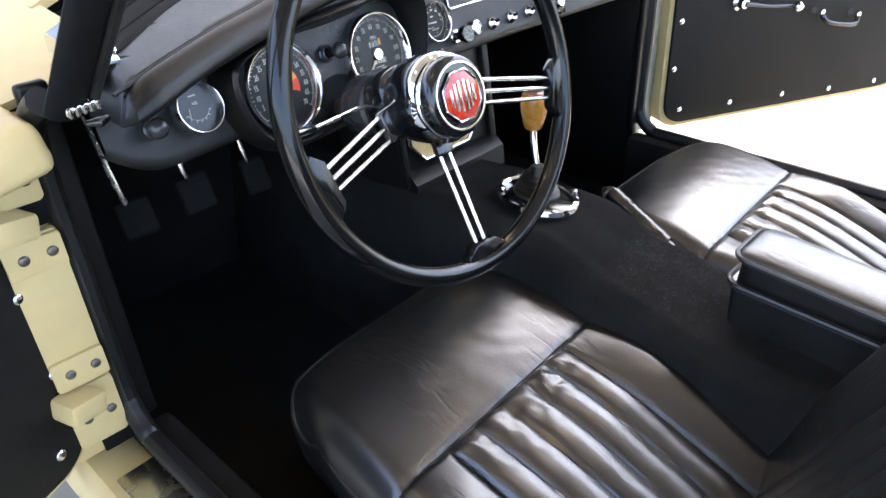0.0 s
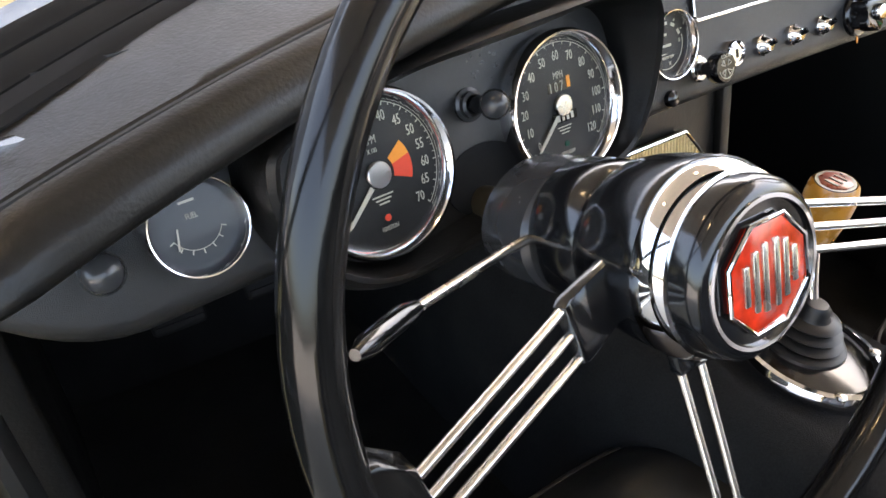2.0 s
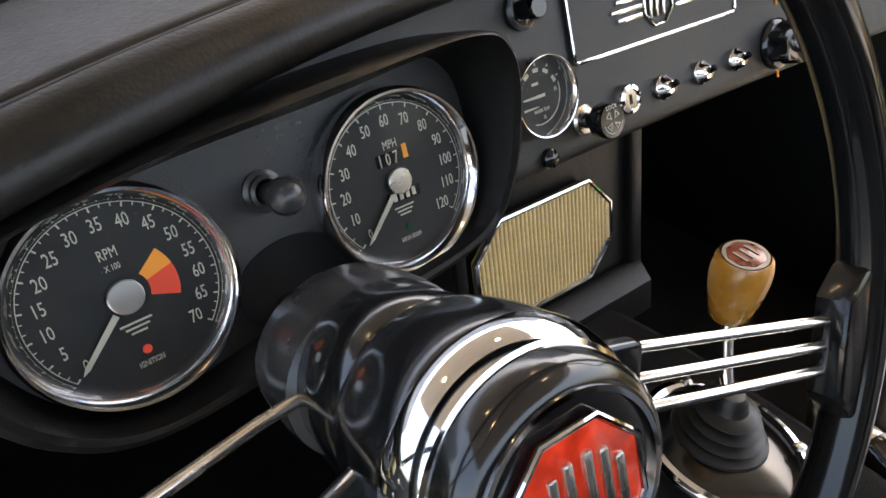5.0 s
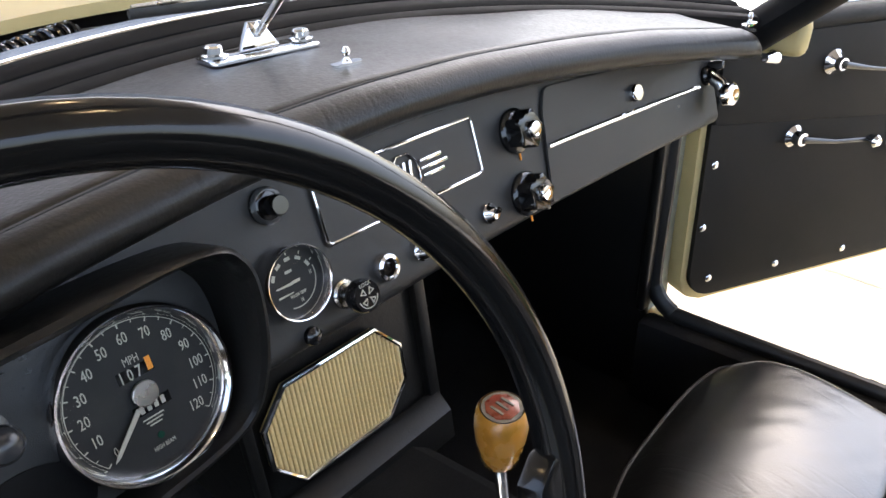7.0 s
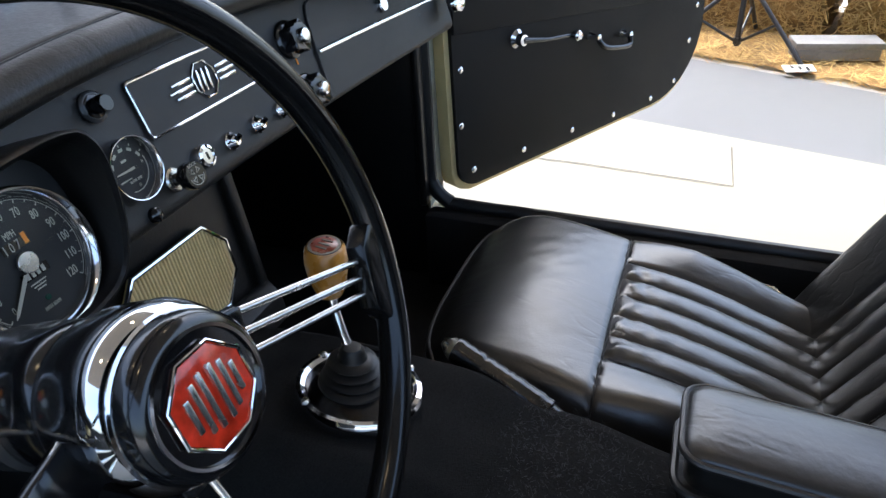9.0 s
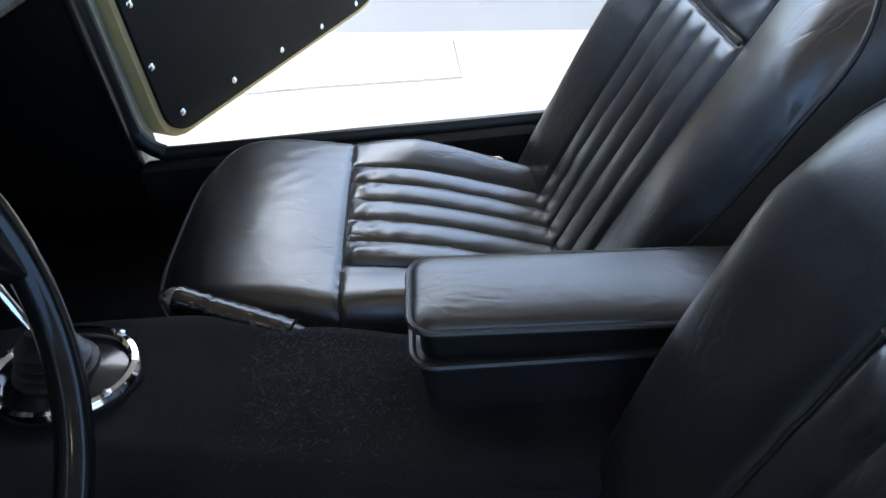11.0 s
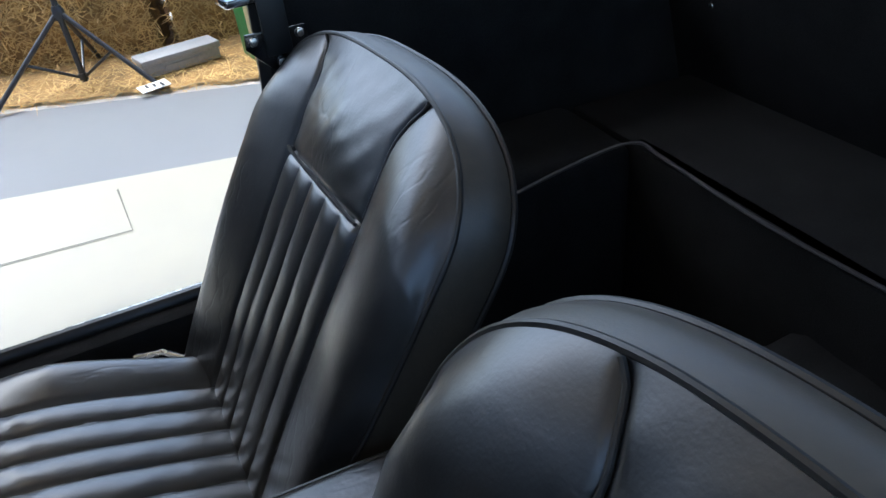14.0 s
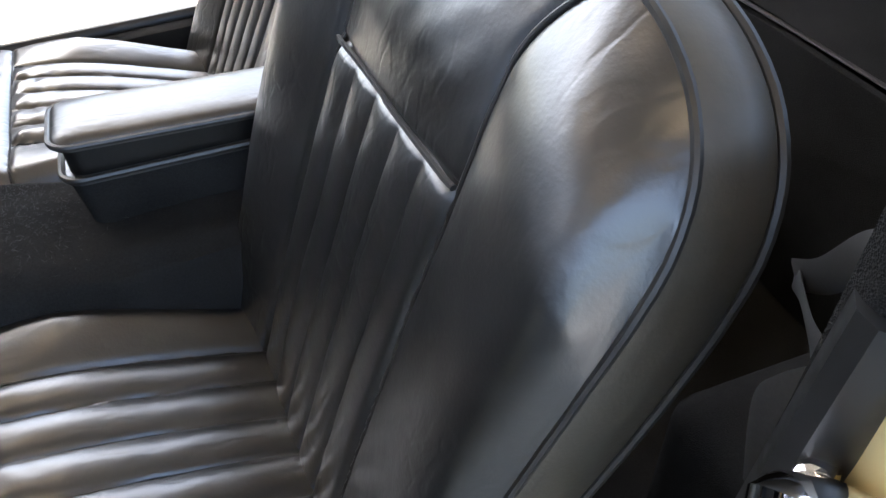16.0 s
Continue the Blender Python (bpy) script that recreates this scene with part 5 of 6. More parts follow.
# handbrake beside the tunnel
HB1, HB2 = Vector((0.036, 1.188, 0.527)), Vector((0.015, 1.068, 0.486))
hb = thing("handbrake", HB2, "handbrake with wrinkled black sleeve and chrome tip beside the seat", "handbrake")
n = 26
pts = [HB2.lerp(HB1, k / (n - 1)) + Vector((0, 0, 0.0018 * noise.noise(Vector((k * 1.3, 0, 0))))) for k in range(n)]
part("sleeve", tube(pts, [0.0165 + 0.0005 * math.sin(k * 2.4) + 0.0008 * noise.noise(Vector((k * 0.7, 4, 0))) for k in range(n)], 14), GLOSS, hb, "wrinkled shiny black sleeve")
d = (HB1 - HB2).normalized()
part("tip", tube([HB1, HB1 + d * 0.008, HB1 + d * 0.018], [0.015, 0.012, 0.005], 14), STEEL, hb)
part("root", tube([HB2, HB2 - d * 0.03, HB2 - d * 0.06 + Vector((0, 0, -0.03))], [0.013, 0.011, 0.009], 12), GLOSS, hb)

# pedals
for x, y, z, label in ((-0.565, 1.66, 0.555, "clutch"), (-0.462, 1.66, 0.560, "brake"), (-0.352, 1.66, 0.552, "throttle")):
    pd = thing("pedal", (x, y, z - 0.05), "black rubber-faced foot pedal on a bright steel arm", "pedal", "pedals")
    part("pad", box((0.058 if label != "throttle" else 0.045, 0.014, 0.062), pose(x, y, z, -24, 0, 0), 0.006, seg=3), SEALBLACK, pd)
    for k in range(5):
        part("tread_rib", box((0.05 if label != "throttle" else 0.038, 0.003, 0.004), pose(x, y, z, -24, 0, 0) @ Matrix.Translation((0, -0.008, -0.022 + 0.011 * k))), SEALBLACK, pd)
    part("arm", tube(smooth_path([(x - 0.004, y + 0.006, z + 0.012), (x - 0.012, y + 0.012, z + 0.06), (x - 0.016, y + 0.05, z + 0.16), (x - 0.016, y + 0.11, z + 0.25)], 5), 0.0045, 8), STEEL, pd)


# ---------------------------------------------------------------- armrest box between the seats
arm = thing("armrest_box", (-0.035, 0.72, 0.46), "black leatherette armrest box with padded lid between the seats", "armrest")
am = pose(-0.022, 0.728, 0.561, 3.2, 3.0, 4) @ Matrix.Translation((0, 0, -0.575))
LW, LL = 0.106, 0.40


def lid_outline(g=0.0):
    return rounded(LW + 2 * g, LL + 2 * g, 0.022 + g, 6)


def cushion_top():
    bm = bmesh.new()
    ol = lid_outline()
    rings = [(0.0, 0.572), (0.0, 0.579), (-0.003, 0.5835), (-0.010, 0.5865), (-0.025, 0.589), (-0.045, 0.590)]
    vs = []
    for g, z in rings:
        k = (LW / 2 + g) / (LW / 2)
        ky = (LL / 2 + g) / (LL / 2)
        vs.append([bm.verts.new((x * k, y * ky, z - 0.004 + 0.012 * (y / LL))) for x, y in ol])
    n = len(ol)
    for a, b in zip(vs, vs[1:]):
        for i in range(n):
            bm.faces.new((a[i], a[(i + 1) % n], b[(i + 1) % n], b[i]))
    bm.faces.new(vs[-1])
    bmesh.ops.transform(bm, matrix=am, verts=bm.verts)
    return bm


part("lid_pad", cushion_top(), GRAINED, arm, "grained black padded lid")
part("lid_side", prism(rounded(LW - 0.014, LL - 0.014, 0.02), 0.535, 0.574, am), VINYL, arm)
part("lower_flange", prism(rounded(LW + 0.001, LL + 0.001, 0.022), 0.533, 0.541, am), LEATHER, arm)
part("upper_piping", tube([am @ Vector((x, y, 0.574 + 0.012 * (y / LL))) for x, y in lid_outline(0.001)], 0.0036, 8, closed=True), PIPING, arm)
part("lower_piping", tube([am @ Vector((x, y, 0.540)) for x, y in lid_outline(0.001)], 0.0042, 8, closed=True), PIPING, arm)
bm = bmesh.new()
vs = []
for z, kx, dy in ((0.40, 0.9, 0.0), (0.50, 0.95, 0.0), (0.537, 0.99, 0.0)):
    vs.append([bm.verts.new(am @ Vector((x * kx, y * (0.90 if z < 0.45 else 0.96 if z < 0.52 else 0.99), z))) for x, y in lid_outline()])
for a, b in zip(vs, vs[1:]):
    for i in range(len(a)):
        bm.faces.new((a[i], a[(i + 1) % len(a)], b[(i + 1) % len(a)], b[i]))
part("box_body", bm, CARPET, arm)


# ---------------------------------------------------------------- seats
def lerp_keys(keys, t):
    for (a, va), (b, vb) in zip(keys, keys[1:]):
        if t <= b:
            k = max(0.0, (t - a) / (b - a))
            return va + (vb - va) * k * k * (3 - 2 * k)
    return keys[-1][1]


PW = 0.118          # half width of the pleated panel
SEAMY = 0.283
CW = [(0.0, 0.204), (0.45, 0.222), (0.8, 0.220), (1.0, 0.206)]


def spread(t):
    """Even steps across a seat, drawn together towards its two edges."""
    a = abs(t)
    if a > 0.8:
        a = 0.8 + 0.2 * (1 - (1 - (a - 0.8) / 0.2) ** 2.5)
    return math.copysign(a, t)


def bump_seam(d, w, depth):
    return -depth * math.exp(-(d / w) ** 2)


def pleat(x, half, n):
    if abs(x) > half:
        return 0.0
    k = (x + half) / (2 * half) * n
    return math.sqrt(max(0.0, abs(math.sin(math.pi * k))))


def cushion_shape(s, v, longer=0.0):
    """Point of the cushion's top: s across -1..1, v from the crease to the front."""
    yend = 0.512 + longer - 0.105 * (1 - (1 - min(1.0, abs(s)) ** 3.0) ** (1 / 3.0))
    y = -0.03 + (yend + 0.03) * v
    w = lerp_keys(CW, v)
    x = s * w + 0.13 * max(0.0, y - SEAMY)
    if y < SEAMY:
        k = max(0.0, y + 0.03) / (SEAMY + 0.03)
        z = 0.350 + 0.100 * (1.35 * k - 0.35 * k ** 3)
    else:
        k = (y - SEAMY) / 0.23
        z = 0.450 + 0.034 * k - 0.034 * k ** 3
    if y < SEAMY:
        fade = min(1.0, (SEAMY - y) / 0.022) ** 0.6
        if abs(x) < PW:
            z += (-0.003 + 0.0082 * pleat(x, PW, 5)) * fade
        else:
            k = (abs(x) - PW) / max(0.02, w - PW)
            z += (-0.003 + 0.018 * math.sin(math.pi * min(1.0, k * 0.84))) * min(1.0, max(0.12, (SEAMY - y) / 0.10))
        z += bump_seam(abs(abs(x) - PW), 0.0055, 0.0040) * fade
    else:
        z += 0.010 * math.sin(math.pi * min(1, (y - SEAMY) / 0.2)) * (1 - s * s)
    z += bump_seam(y - SEAMY, 0.0036, 0.0045)
    # puckers where the pleats meet the cross seam
    if y < SEAMY and abs(x) < PW:
        z += 0.0042 * math.exp(-((SEAMY - y) / 0.060) ** 2) * min(1.0, (SEAMY - y) / 0.006) * noise.noise(Vector((x * 42 + y * 55, y * 45 - x * 30, 3)))
    d = 1 - abs(s)
    if d < 0.22:
        z -= 0.048 * (1 - d / 0.22) ** 2.6
    if v > 0.86:
        z -= 0.026 * ((v - 0.86) / 0.14) ** 2.4
    z += 0.0020 * noise.noise(Vector((x * 8, y * 8, 1))) + 0.0005 * noise.noise(Vector((x * 40 + y * 25, y * 30, 5)))
    return Vector((x, y, z))


def back_length(s, ro, top=0.5225, sidelen=0.3857):
    """Height of the backrest at s across, its upper corners rounded by the power ro."""
    return sidelen + (top - sidelen) * (1 - min(1.0, abs(s)) ** ro) ** (1 / ro)


def seam_half(u):
    """Half width of the middle panel, flaring out to the edge above the pleats."""
    d = max(0.0, u - PT)
    return PW - 0.004 - 0.27 * d * d + 8.0 * max(0.0, d - 0.080) ** 2


def back_outline(s, v, ro):
    ulen = back_length(s, ro)
    u = -0.035 + (ulen + 0.035) * v
    w = 0.260 - (0.30 if u < 0.36 else 0.97) * (u - 0.36) ** 2
    return s * w, u


PT = 0.366


def rise(u):
    k = min(1.0, max(0.0, (u - 0.28) / 0.20))
    return k * k * (3 - 2 * k)


def back_shape(s, v, ro, sink):
    x, u = back_outline(s, v, ro)
    hw = seam_half(u)
    h = 0.0
    edge = 0.0
    d = 1 - abs(s)
    if d < 0.24:
        edge = (1 - d / 0.24) ** 2.4
    if v > 0.80:
        edge = max(edge, ((v - 0.80) / 0.20) ** 2.4)
    if abs(x) < hw:
        if u < PT:
            fade = min(1.0, (PT - u) / 0.022) ** 0.7
            h += (-0.001 + 0.0062 * pleat(x, hw, 5)) * fade
        else:
            k = min(1, (u - PT) / 0.17)
            h += 0.012 * math.sin(math.pi * min(1.0, 0.20 + 0.80 * k)) * (1 - min(1, abs(x) / hw) ** 2)
            h += 0.0030 * noise.noise(Vector((x * 34 + u * 26, u * 16 - x * 14, 7))) * k
    else:
        h += -0.001 + 0.018 * math.sin(math.pi * min(1, (abs(x) - hw) / 0.12 * 0.88 + 0.02)) * max(0.55, 1 - max(0.0, u - 0.40) / 0.28)
    h *= 1 - edge
    h += bump_seam(abs(x) - hw, 0.0045, 0.0048) * min(1.0, (1 - v) / 0.025)
    h += bump_seam(u - PT, 0.004, 0.006) * (1.0 if abs(x) < hw else 0.0)
    h += 0.006 * math.sin(math.pi * min(1, max(0, u / 0.5))) - (0.006 + sink * rise(u)) * edge
    h += 0.0018 * noise.noise(Vector((x * 8, u * 8, 4))) + 0.0005 * noise.noise(Vector((x * 34 + u * 20, u * 30, 9)))
    # the bolsters swell out past the welt
    a = abs(s)
    if a > 0.55:
        puff = math.sin(math.pi * (a - 0.55) / 0.45) * min(1.0, max(0.0, (1 - v) / 0.22))
        x += math.copysign(0.026 * puff, s)
        h += 0.006 * puff
    return Vector((x, u, h))


def seat(cx, crease_y, recline, label, longer, T, ro, ro_right, swell, sink):
    def back(s, v):
        return back_shape(s, v, ro_right if s > 0 else ro, sink)

    def shape(s, v):
        return cushion_shape(s, v, longer)

    base = thing("car_seat", (cx, crease_y + 0.2, 0.21), label, "car seat", "bucket seats")
    cm_ = Matrix.Translation((cx, crease_y, 0))
    NU, NV = 200, 120
    bm = grid(lambda a, b: shape(spread(2 * a - 1), b), NU, NV)
    bmesh.ops.transform(bm, matrix=cm_, verts=bm.verts)
    cush = part("cushion", bm, LEATHER, base, "pleated black leather cushion")
    # the skirt under the cushion, with piping on its edge
    rim_ = [shape(-1, j / 40) for j in range(41)] + [shape(spread(-1 + 2 * i / 80), 1) for i in range(1, 80)] + [shape(1, 1 - j / 40) for j in range(41)]
    bm = bmesh.new()
    rows = []
    for drop, inset in ((0.0, 0.0), (-0.012, -0.004), (-0.05, 0.0), (-0.11, 0.02)):
        row = []
        for p in rim_:
            k = 1 - inset / 0.22
            row.append(bm.verts.new(cm_ @ Vector((p.x * k, 0.22 + (p.y - 0.22) * k, max(0.26, p.z + drop)))))
        rows.append(row)
    for a, b in zip(rows, rows[1:]):
        for i in range(len(a) - 1):
            bm.faces.new((a[i], a[i + 1], b[i + 1], b[i]))
    part("cushion_side", bm, LEATHER, cush)
    part("cushion_piping", tube([cm_ @ (p + Vector((0, 0, -0.001))) for p in rim_], 0.0038, 8), PIPING, cush, "grey-black leather piping")
    part("base_frame", box((0.36, 0.36, 0.06), cm_ @ pose(0, 0.23, 0.255), 0.01), RUBBER, base)
    for s in (-1, 1):
        part("runner", box((0.028, 0.44, 0.022), cm_ @ pose(0.15 * s, 0.23, 0.227), 0.004), STEEL, base)
    # backrest
    bmx = Matrix.Translation((cx, crease_y - 0.003, 0.362)) @ Matrix.Rotation(radians(recline), 4, "X") @ Matrix(((1, 0, 0, 0), (0, 0, 1, 0), (0, 1, 0, 0), (0, 0, 0, 1)))
    bm = grid(lambda a, b: back(spread(2 * a - 1), b), NU, 120)
    bmesh.ops.transform(bm, matrix=bmx, verts=bm.verts)
    bk = part("backrest", bm, LEATHER, base, "pleated black leather backrest")
    edge_ = [back(-1, j / 36) for j in range(37)] + [back(spread(-1 + 2 * i / 110), 1) for i in range(1, 110)] + [back(1, 1 - j / 36) for j in range(37)]
    bm = bmesh.new()
    rows = []
    for k, (f, g) in enumerate(((0.0, 0.0), (0.12, 0.002), (0.5, 0.0035), (0.88, 0.001), (1.0, -0.003))):
        row = []
        for p in edge_:
            c = Vector((0, 0.25, 0))
            dxy = Vector((p.x, p.y - 0.25, 0))
            ck_ = min(1.0, max(0.0, (p.y - 0.20) / 0.28))
            crown = swell * f * ck_ * ck_ * (3 - 2 * ck_)
            q = c + dxy * (1 + (g + crown) / max(0.1, dxy.length))
            depth = T * (0.613 + 0.387 * min(1, max(0, (0.6 - p.y) / 0.5))) - sink * rise(p.y)
            row.append(bm.verts.new(bmx @ Vector((q.x, q.y, p.z - depth * f))))
        rows.append(row)
    for a, b in zip(rows, rows[1:]):
        for i in range(len(a) - 1):
            bm.faces.new((a[i], a[i + 1], b[i + 1], b[i]))
    bm.faces.new(rows[-1])
    part("backrest_side", bm, SIDEWARM, bk, "leathercloth side band with warm side light put into its colour")
    part("front_piping", tube([bmx @ (p + Vector((0, 0, -0.001))) for p in edge_], 0.0031, 8), PIPING, bk, "grey-black leather piping")
    back_edge = []
    for p in edge_:
        dxy = Vector((p.x, p.y - 0.25, 0))
        ck_ = min(1.0, max(0.0, (p.y - 0.20) / 0.28))
        crown = swell * ck_ * ck_ * (3 - 2 * ck_)
        q = Vector((0, 0.25, 0)) + dxy * (1 + (crown - 0.001) / max(0.1, dxy.length))
        depth = T * (0.613 + 0.387 * min(1, max(0, (0.6 - p.y) / 0.5))) - sink * rise(p.y)
        back_edge.append(bmx @ Vector((q.x, q.y, p.z - depth)))
    part("rear_piping", tube(back_edge, 0.0034, 8), PIPING, bk)
    # cross piping above the pleats
    line = []
    for i in range(24):
        x = -(PW - 0.006) + 2 * (PW - 0.006) * i / 23
        w = 0.2585
        ss = x / w
        line.append(back(ss, (PT + 0.035) / (back_length(ss, ro) + 0.035)) + Vector((0, 0.001, 0.0070)))
    level = sum(p.z for p in line[3:-3]) / (len(line) - 6)
    line = [bmx @ Vector((p.x, p.y, level + 0.25 * (p.z - level))) for p in line]
    part("cross_piping", tube(line, 0.0026, 6), BINDING, bk, "light grey piping above the pleats")
    for s in (-1, 1):
        line = []
        for j in range(90):
            v = 0.06 + 0.935 * j / 89
            ss = s * 0.46
            for _ in range(12):
                q = back(ss, v)
                goal = seam_half(q.y)
                ss *= goal / max(0.02, abs(q.x))
            line.append(bmx @ (back(ss, v) + Vector((0, 0, 0.0030))))
        part("back_seam", tube(line, 0.0021, 8), PIPING, bk, "fine leather piping between the panels")
        line = []
        for j in range(70):
            v = 0.10 + 0.46 * j / 69
            ss = s * 0.5
            for _ in range(8):
                ss *= PW / max(0.02, abs(shape(ss, v).x))
            p = shape(ss, v)
            if p.y < SEAMY - 0.002:
                line.append(cm_ @ (p + Vector((0, 0, 0.0018))))
        part("cushion_seam", tube(line, 0.0012, 6), SEAM, cush)
    line = []
    for j in range(60):
        ss = -0.97 + 1.94 * j / 59
        v = 0.57
        for _ in range(10):
            v += (SEAMY - shape(ss, v).y) * 1.7
        line.append(cm_ @ (shape(ss, v) + Vector((0, 0, 0.0018))))
    part("cross_seam", tube(line, 0.0013, 6), SEAM, cush)
    # welt along the rear edge of the cushion, before the backrest
    line = []
    for i in range(60):
        ss = -0.93 + 1.86 * i / 59
        line.append(cm_ @ (shape(ss, 0.034 + 0.02 * abs(ss) ** 3)))
    part("rear_welt", tube(line, 0.0032, 8), LEATHER, cush)
    # hinge bracket and release lever
    for s in (-1, 1):
        part("hinge_bracket", box((0.008, 0.10, 0.07), pose(cx + s * 0.198, crease_y - 0.03, 0.335, recline, 0, 0), 0.01), RUBBER, base)
    part("release_lever", tube([(cx + 0.21, crease_y + 0.02, 0.352), (cx + 0.235, crease_y + 0.05, 0.362), (cx + 0.24, crease_y + 0.09, 0.366)], [0.005, 0.005, 0.006], 8), STEEL, base)
    return base


drv = yawed(seat(-0.358, 0.768, 23.4, "black leather driver's bucket seat with pleated panels", 0.052, 0.0795, 3.6, 2.8, 0.0120, 0.012), -0.36, 0.768, 4.5)
drv.matrix_basis = Matrix.Translation((0, 0, 0.010)) @ drv.matrix_basis
yawed(seat(0.314, 0.768, 31.0, "black leather passenger's bucket seat with pleated panels, leaning back", 0.030, 0.072, 2.9, 2.9, 0.0127, 0.0), 0.308, 0.768, 4.0)


# ---------------------------------------------------------------- doors
def door(m, s, name):
    """A door in its own plane: x along it from the hinge, y up, z towards the cabin side; s mirrors it."""
    ob = thing(name, m @ Vector((0, 0.4, 0)), "open car door with black trim card, chrome handles and cream edge", "car door", "car doors")
    L = 0.832
    ol = []
    f = -0.052
    ol += [(f + 0.05 + 0.05 * math.cos(radians(a)), 0.386 + 0.05 + 0.05 * math.sin(radians(a))) for a in range(180, 271, 15)]
    ol += [(L - 0.20 + 0.20 * math.cos(radians(a)), 0.384 + 0.17 + 0.17 * math.sin(radians(a))) for a in range(270, 361, 10)]
    ol += [(L - 0.010, 0.70), (L - 0.03, 0.845), (f - 0.012, 0.845), (f - 0.008, 0.70)]
    flip = [(x, y) for x, y in ol]
    body = part("shell", prism([(x * 1.0 + (0.012 if x > 0.4 else -0.012), y - 0.012 if y < 0.7 else y) for x, y in flip], -0.075, -0.003, m, bevel=0.006), CREAM, ob, "cream painted door shell")
    card = part("trim_card", prism(flip, -0.003, 0.006, m, bevel=0.002), DOORCARD, ob, "black vinyl door trim card")
    # padded upper panel and top roll
    up = [(f - 0.006, 0.710), (L - 0.012, 0.632), (L - 0.028, 0.842), (f - 0.010, 0.842)]
    part("upper_pad", prism(up, 0.006, 0.012, m, bevel=0.004), DOORCARD, ob, "padded upper trim with a moulded line")
    part("top_roll", tube([m @ Vector((f - 0.012, 0.850, -0.012)), m @ Vector((0.4, 0.852, -0.012)), m @ Vector((L - 0.02, 0.846, -0.012))], 0.024, 12, flat=0.8), DOORCARD, ob)
    part("top_trim", box((L + 0.02, 0.008, 0.03), m @ Matrix.Translation((0.40, 0.868, -0.042)), 0.003), CHROME, ob, "chrome strip along the door top")
    for x, y in ((-0.011, 0.421), (0.142, 0.416), (0.308, 0.412), (0.466, 0.404), (0.623, 0.403), (0.725, 0.424), (0.775, 0.520), (0.793, 0.607), (0.806, 0.655), (-0.043, 0.527), (-0.040, 0.640), (0.047, 0.806)):
        part("card_screw", screw(0.0072, 0.004, m @ Matrix.Translation((x, y, 0.006))), CHROME, card, "chrome trim screw and cup")
    h = part("latch_handle", lathe([(0.020, 0.012), (0.020, 0.016), (0.015, 0.020), (0.010, 0.026), (0.010, 0.036), (0, 0.037)], 28, m @ Matrix.Translation((0.157, 0.787, 0))), CHROME, ob, "chrome door latch handle")
    part("lever", tube([m @ Vector((0.157, 0.787, 0.036)), m @ Vector((0.21, 0.777, 0.040)), m @ Vector((0.262, 0.768, 0.036))], [0.007, 0.0045, 0.0035], 10), GLOSS, h)
    w = part("window_winder", lathe([(0.019, 0.006), (0.019, 0.010), (0.012, 0.016), (0.011, 0.030), (0, 0.032)], 28, m @ Matrix.Translation((0.114, 0.667, 0))), CHROME, ob, "chrome window winder")
    part("crank", tube([m @ Vector((0.114, 0.667, 0.028)), m @ Vector((0.18, 0.656, 0.034)), m @ Vector((0.254, 0.650, 0.036))], [0.0075, 0.0045, 0.0045], 10), GLOSS, w)
    part("crank_knob", lathe([(0.008, 0), (0.011, 0.005), (0.011, 0.016), (0.007, 0.021), (0, 0.022)], 20, m @ Matrix.Translation((0.257, 0.650, 0.036))), CHROME, w)
    p = part("pull_handle", tube(smooth_path([m @ Vector((0.353, 0.620, 0.030)), m @ Vector((0.364, 0.601, 0.040)), m @ Vector((0.412, 0.589, 0.042)), m @ Vector((0.460, 0.584, 0.040)), m @ Vector((0.473, 0.601, 0.030))], 5), 0.0062, 10), GLOSS, ob, "black grab handle with chrome ends")
    for x, y in ((0.353, 0.622), (0.473, 0.603)):
        part("end_cap", lathe([(0.011, 0.005), (0.011, 0.009), (0.0075, 0.014), (0.0075, 0.034), (0, 0.038)], 18, m @ Matrix.Translation((x, y, 0))), CHROME, p)
    return ob


dx = Vector((0.9085, -0.4178, 0))
dz = Vector((-0.4178, -0.9085, 0))
mR = Matrix(((dx.x, 0, dz.x, 0.717), (dx.y, 0, dz.y, 1.432), (0, 1, 0, 0), (0, 0, 0, 1)))
door(mR, 1, "door_passenger")
dx2 = Vector((-0.9085, -0.4178, 0))
dz2 = Vector((0.4178, -0.9085, 0))
mL = Matrix(((dx2.x, 0, dz2.x, -0.826), (dx2.y, 0, dz2.y, 1.405), (0, 1, 0, 0), (0, 0, 0, 1)))
door(mL, -1, "door_driver")

# seat belt anchor on the far rear post and striker on the near one
an = thing("belt_anchor", (0.60, 0.55, 0.72), "black seat belt anchor plate with three bright bolts", "belt anchor")
ax = Matrix(((0, 0, -1, 0.592), (-1, 0, 0, 0.552), (0, 1, 0, 0.765), (0, 0, 0, 1)))
part("plate", prism([(-0.042, 0.018), (0.042, 0.018), (0.044, -0.002), (0.012, -0.036), (-0.012, -0.036), (-0.044, -0.002)], 0, 0.004, ax, bevel=0.001), GLOSS, an)
part("strap", box((0.036, 0.10, 0.006), ax @ Matrix.Translation((0, 0.035, 0.007)), 0.002), RUBBER, an)
for x, y in ((-0.032, 0.008), (0.032, 0.008), (0.0, -0.026)):
    part("bolt", screw(0.007, 0.006, ax @ Matrix.Translation((x, y, 0.004))), STEEL, an)
sk = thing("door_striker", (-0.708, 0.566, 0.73), "chrome door striker plate on the rear post", "striker")
sm_ = pose(-0.722, 0.574, 0.738, 60, 20, 25)
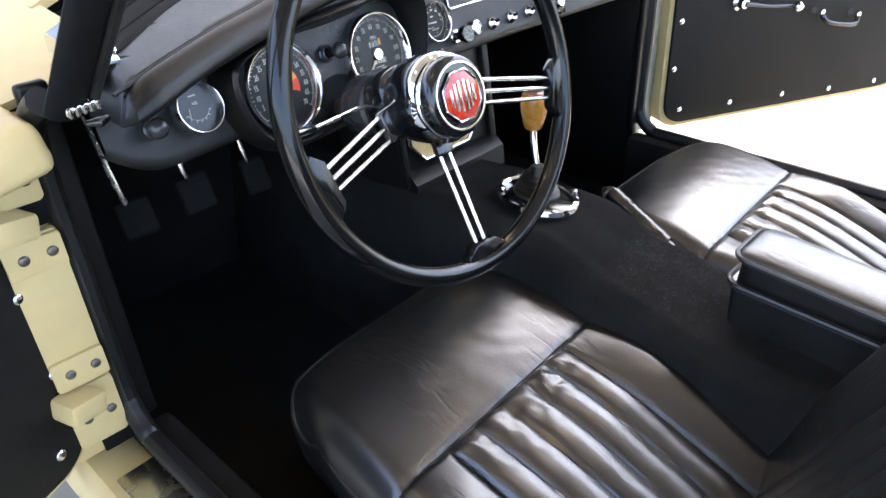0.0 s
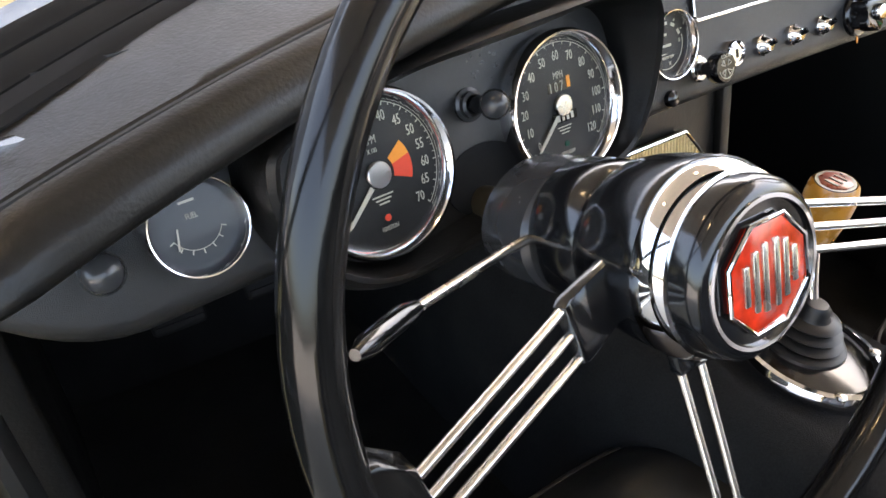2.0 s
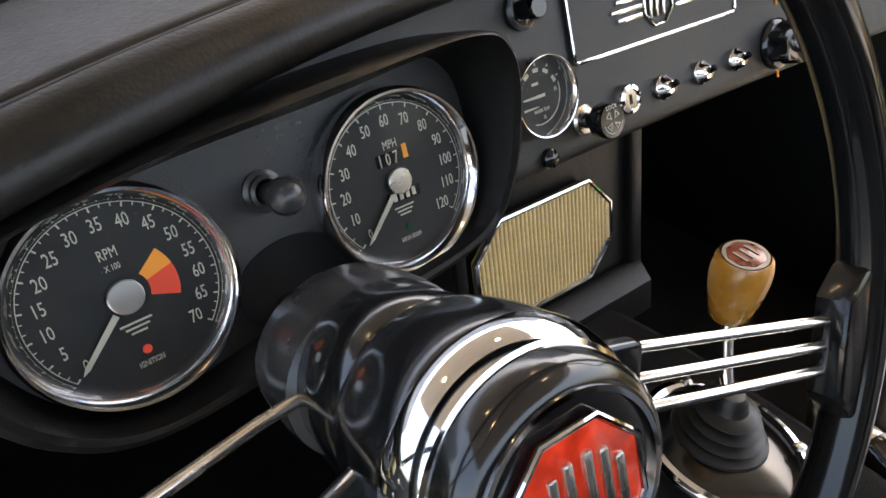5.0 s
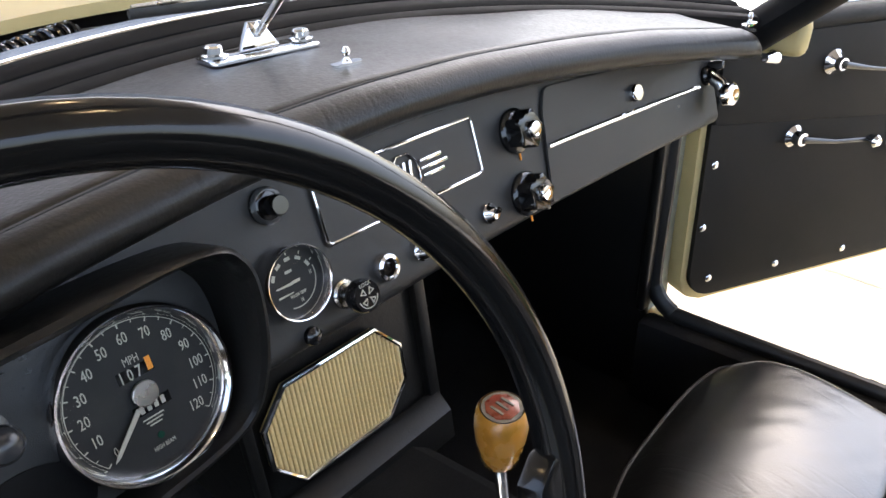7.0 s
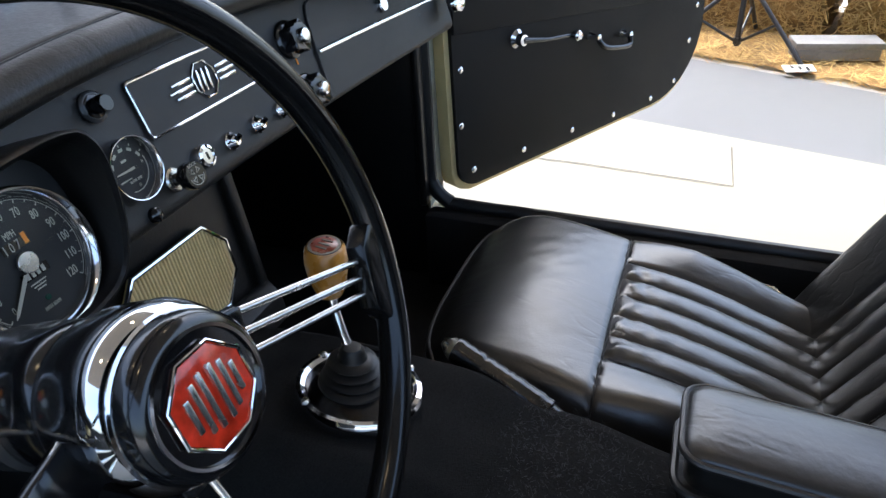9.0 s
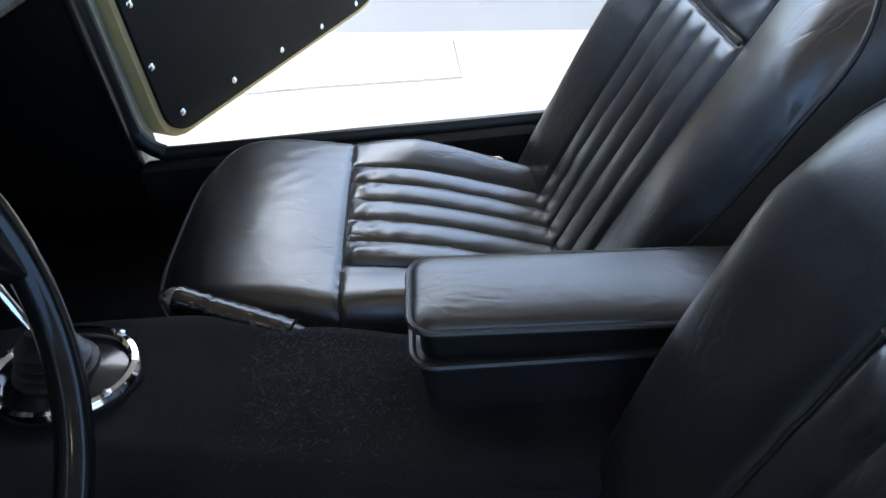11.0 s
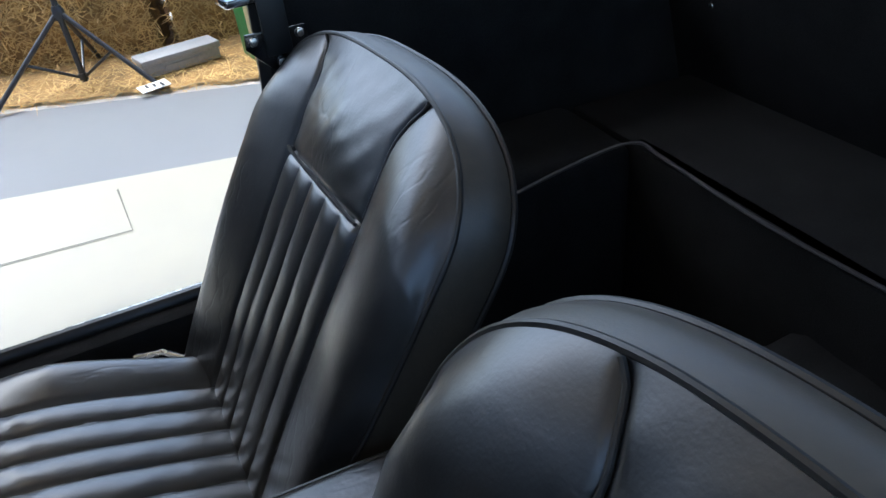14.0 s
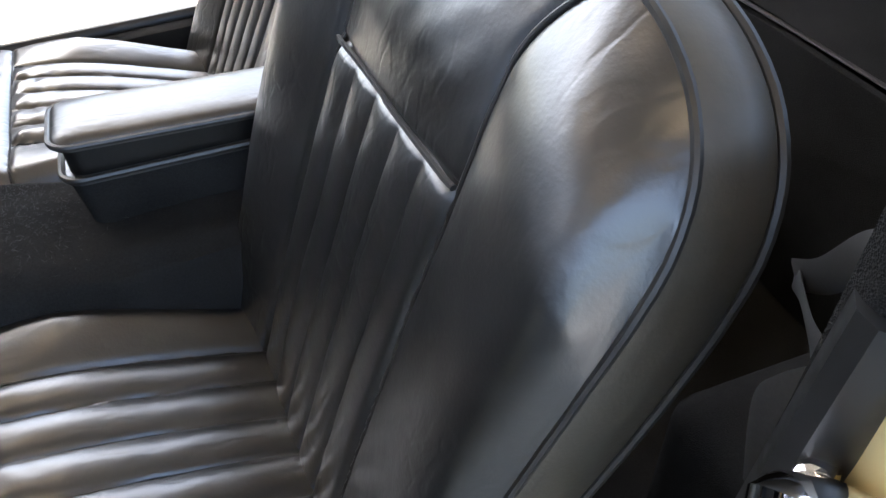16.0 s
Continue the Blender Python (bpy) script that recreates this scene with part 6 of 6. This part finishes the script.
part("striker_plate", lathe([(0.0, 0.0), (0.030, 0.0), (0.031, 0.006), (0.026, 0.014), (0.016, 0.019), (0.0, 0.020)], 28, sm_, squash=(1.0, 1.25)), CHROME, sk)
part("striker_claw", tube([sm_ @ Vector((0.012, -0.012, 0.016)), sm_ @ Vector((0.014, 0.0, 0.030)), sm_ @ Vector((0.010, 0.014, 0.016))], 0.007, 10), CHROME, sk)
part("striker_screw", screw(0.005, 0.003, sm_ @ Matrix.Translation((-0.014, 0.016, 0.015))), SCREWDARK, sk)
cap = thing("post_cap", (-0.695, 0.565, 0.84), "chrome cap on top of the rear post", "trim cap", bm=box((0.034, 0.04, 0.016), pose(-0.714, 0.567, 0.862, 0, 0, 8), 0.008, seg=3), mat=CHROME)
cap2 = thing("post_cap", (0.60, 0.58, 0.83), "chrome cap on top of the rear post", "trim cap", bm=box((0.05, 0.06, 0.02), pose(0.615, 0.585, 0.828, 0, 0, 8), 0.008, seg=3), mat=CHROME)

belt = thing("seat_belt", (-0.66, 0.40, 0.5), "folded grey seat belt webbing hanging at the rear post", "seat belt")
part("upper_strap", tube(smooth_path([(-0.665, 0.52, 0.80), (-0.64, 0.50, 0.775), (-0.60, 0.465, 0.71), (-0.573, 0.45, 0.679)], 8), 0.010, 8, flat=0.14, up=(0, 1, 0)), WEBBING, belt, "slanting grey webbing")
part("folded_strap", tube(smooth_path([(-0.573, 0.45, 0.679), (-0.585, 0.458, 0.682), (-0.63, 0.495, 0.705), (-0.65, 0.50, 0.70)], 8), 0.010, 8, flat=0.14, up=(0, 1, 0)), WEBBING, belt)
part("hanging_strap", tube(smooth_path([(-0.65, 0.50, 0.70), (-0.632, 0.50, 0.668), (-0.625, 0.50, 0.64), (-0.64, 0.50, 0.58)], 8), 0.010, 8, flat=0.14, up=(0, 1, 0)), WEBBING, belt)

# grey lint on the tunnel carpet
rnd = random.Random(11)
verts, faces = [], []
for _ in range(1300):
    cx, cy = ((-0.03, 1.00), (0.0, 1.06), (-0.05, 1.10), (-0.10, 1.02))[rnd.randrange(4)]
    x, y = rnd.gauss(cx, 0.035), rnd.gauss(cy, 0.05)
    if abs(x + 0.078) > 0.09 or y > 1.15:
        continue
    k = max(0.0, min(1.0, (y - 0.90) / 0.16))
    z = 0.475 + 0.030 * k * k * (3 - 2 * k) + (0.037 * max(0.0, (y - 1.06) / 0.11) ** 2 if y > 1.06 else 0)
    p = Vector((x, y, z + 0.004))
    a = Vector((rnd.uniform(-1, 1), rnd.uniform(-1, 1), rnd.uniform(0.0, 0.4))).normalized() * rnd.uniform(0.004, 0.010)
    w = a.cross(Vector((0, 0, 1))).normalized() * 0.00025
    n = len(verts)
    verts += [tuple(p - w), tuple(p + w), tuple(p + a)]
    faces.append((n, n + 1, n + 2))
me = bpy.data.meshes.new("lint")
me.from_pydata(verts, [], faces)
me.materials.append(LINT)
tagged(new("carpet_lint", me), "grey lint and worn fibres on the black tunnel carpet", "lint", kind="stuff")


# ---------------------------------------------------------------- the rest of the body and its wheels
tail = thing("boot", (MID, -1.0, 0.5), "cream painted car boot behind the folded hood", "car boot")
part("lid", thick(grid(lambda u, v: (MID + (u - 0.5) * 1.30, -0.46 - 0.95 * v, 0.86 - 0.06 * (2 * u - 1) ** 2 - 0.22 * v ** 2.2), 20, 16), 0.012), CREAM, tail)
part("tail_panel", box((1.28, 0.05, 0.42), pose(MID, -1.40, 0.43), 0.02, seg=3), CREAM, tail)


def road_wheel(x, y):
    ob = thing("road_wheel", (x, y, 0.27), "black tyred car wheel with a steel rim", "wheel", "road wheels")
    m = pose(x, y, 0.27, 0, 90, 0)
    part("tyre", lathe([(0.175, -0.07), (0.24, -0.075), (0.265, -0.06), (0.27, 0.0), (0.265, 0.06), (0.24, 0.075), (0.175, 0.07)], 40, m), RUBBER, ob)
    part("rim", lathe([(0.0, 0.03), (0.06, 0.035), (0.09, 0.02), (0.15, 0.03), (0.178, 0.068), (0.178, -0.068), (0.15, -0.03), (0.0, -0.03)], 40, m), STEEL, ob)
    return ob


for x in (-0.80, 0.70):
    for y in (2.25, -0.55):
        road_wheel(x, y)
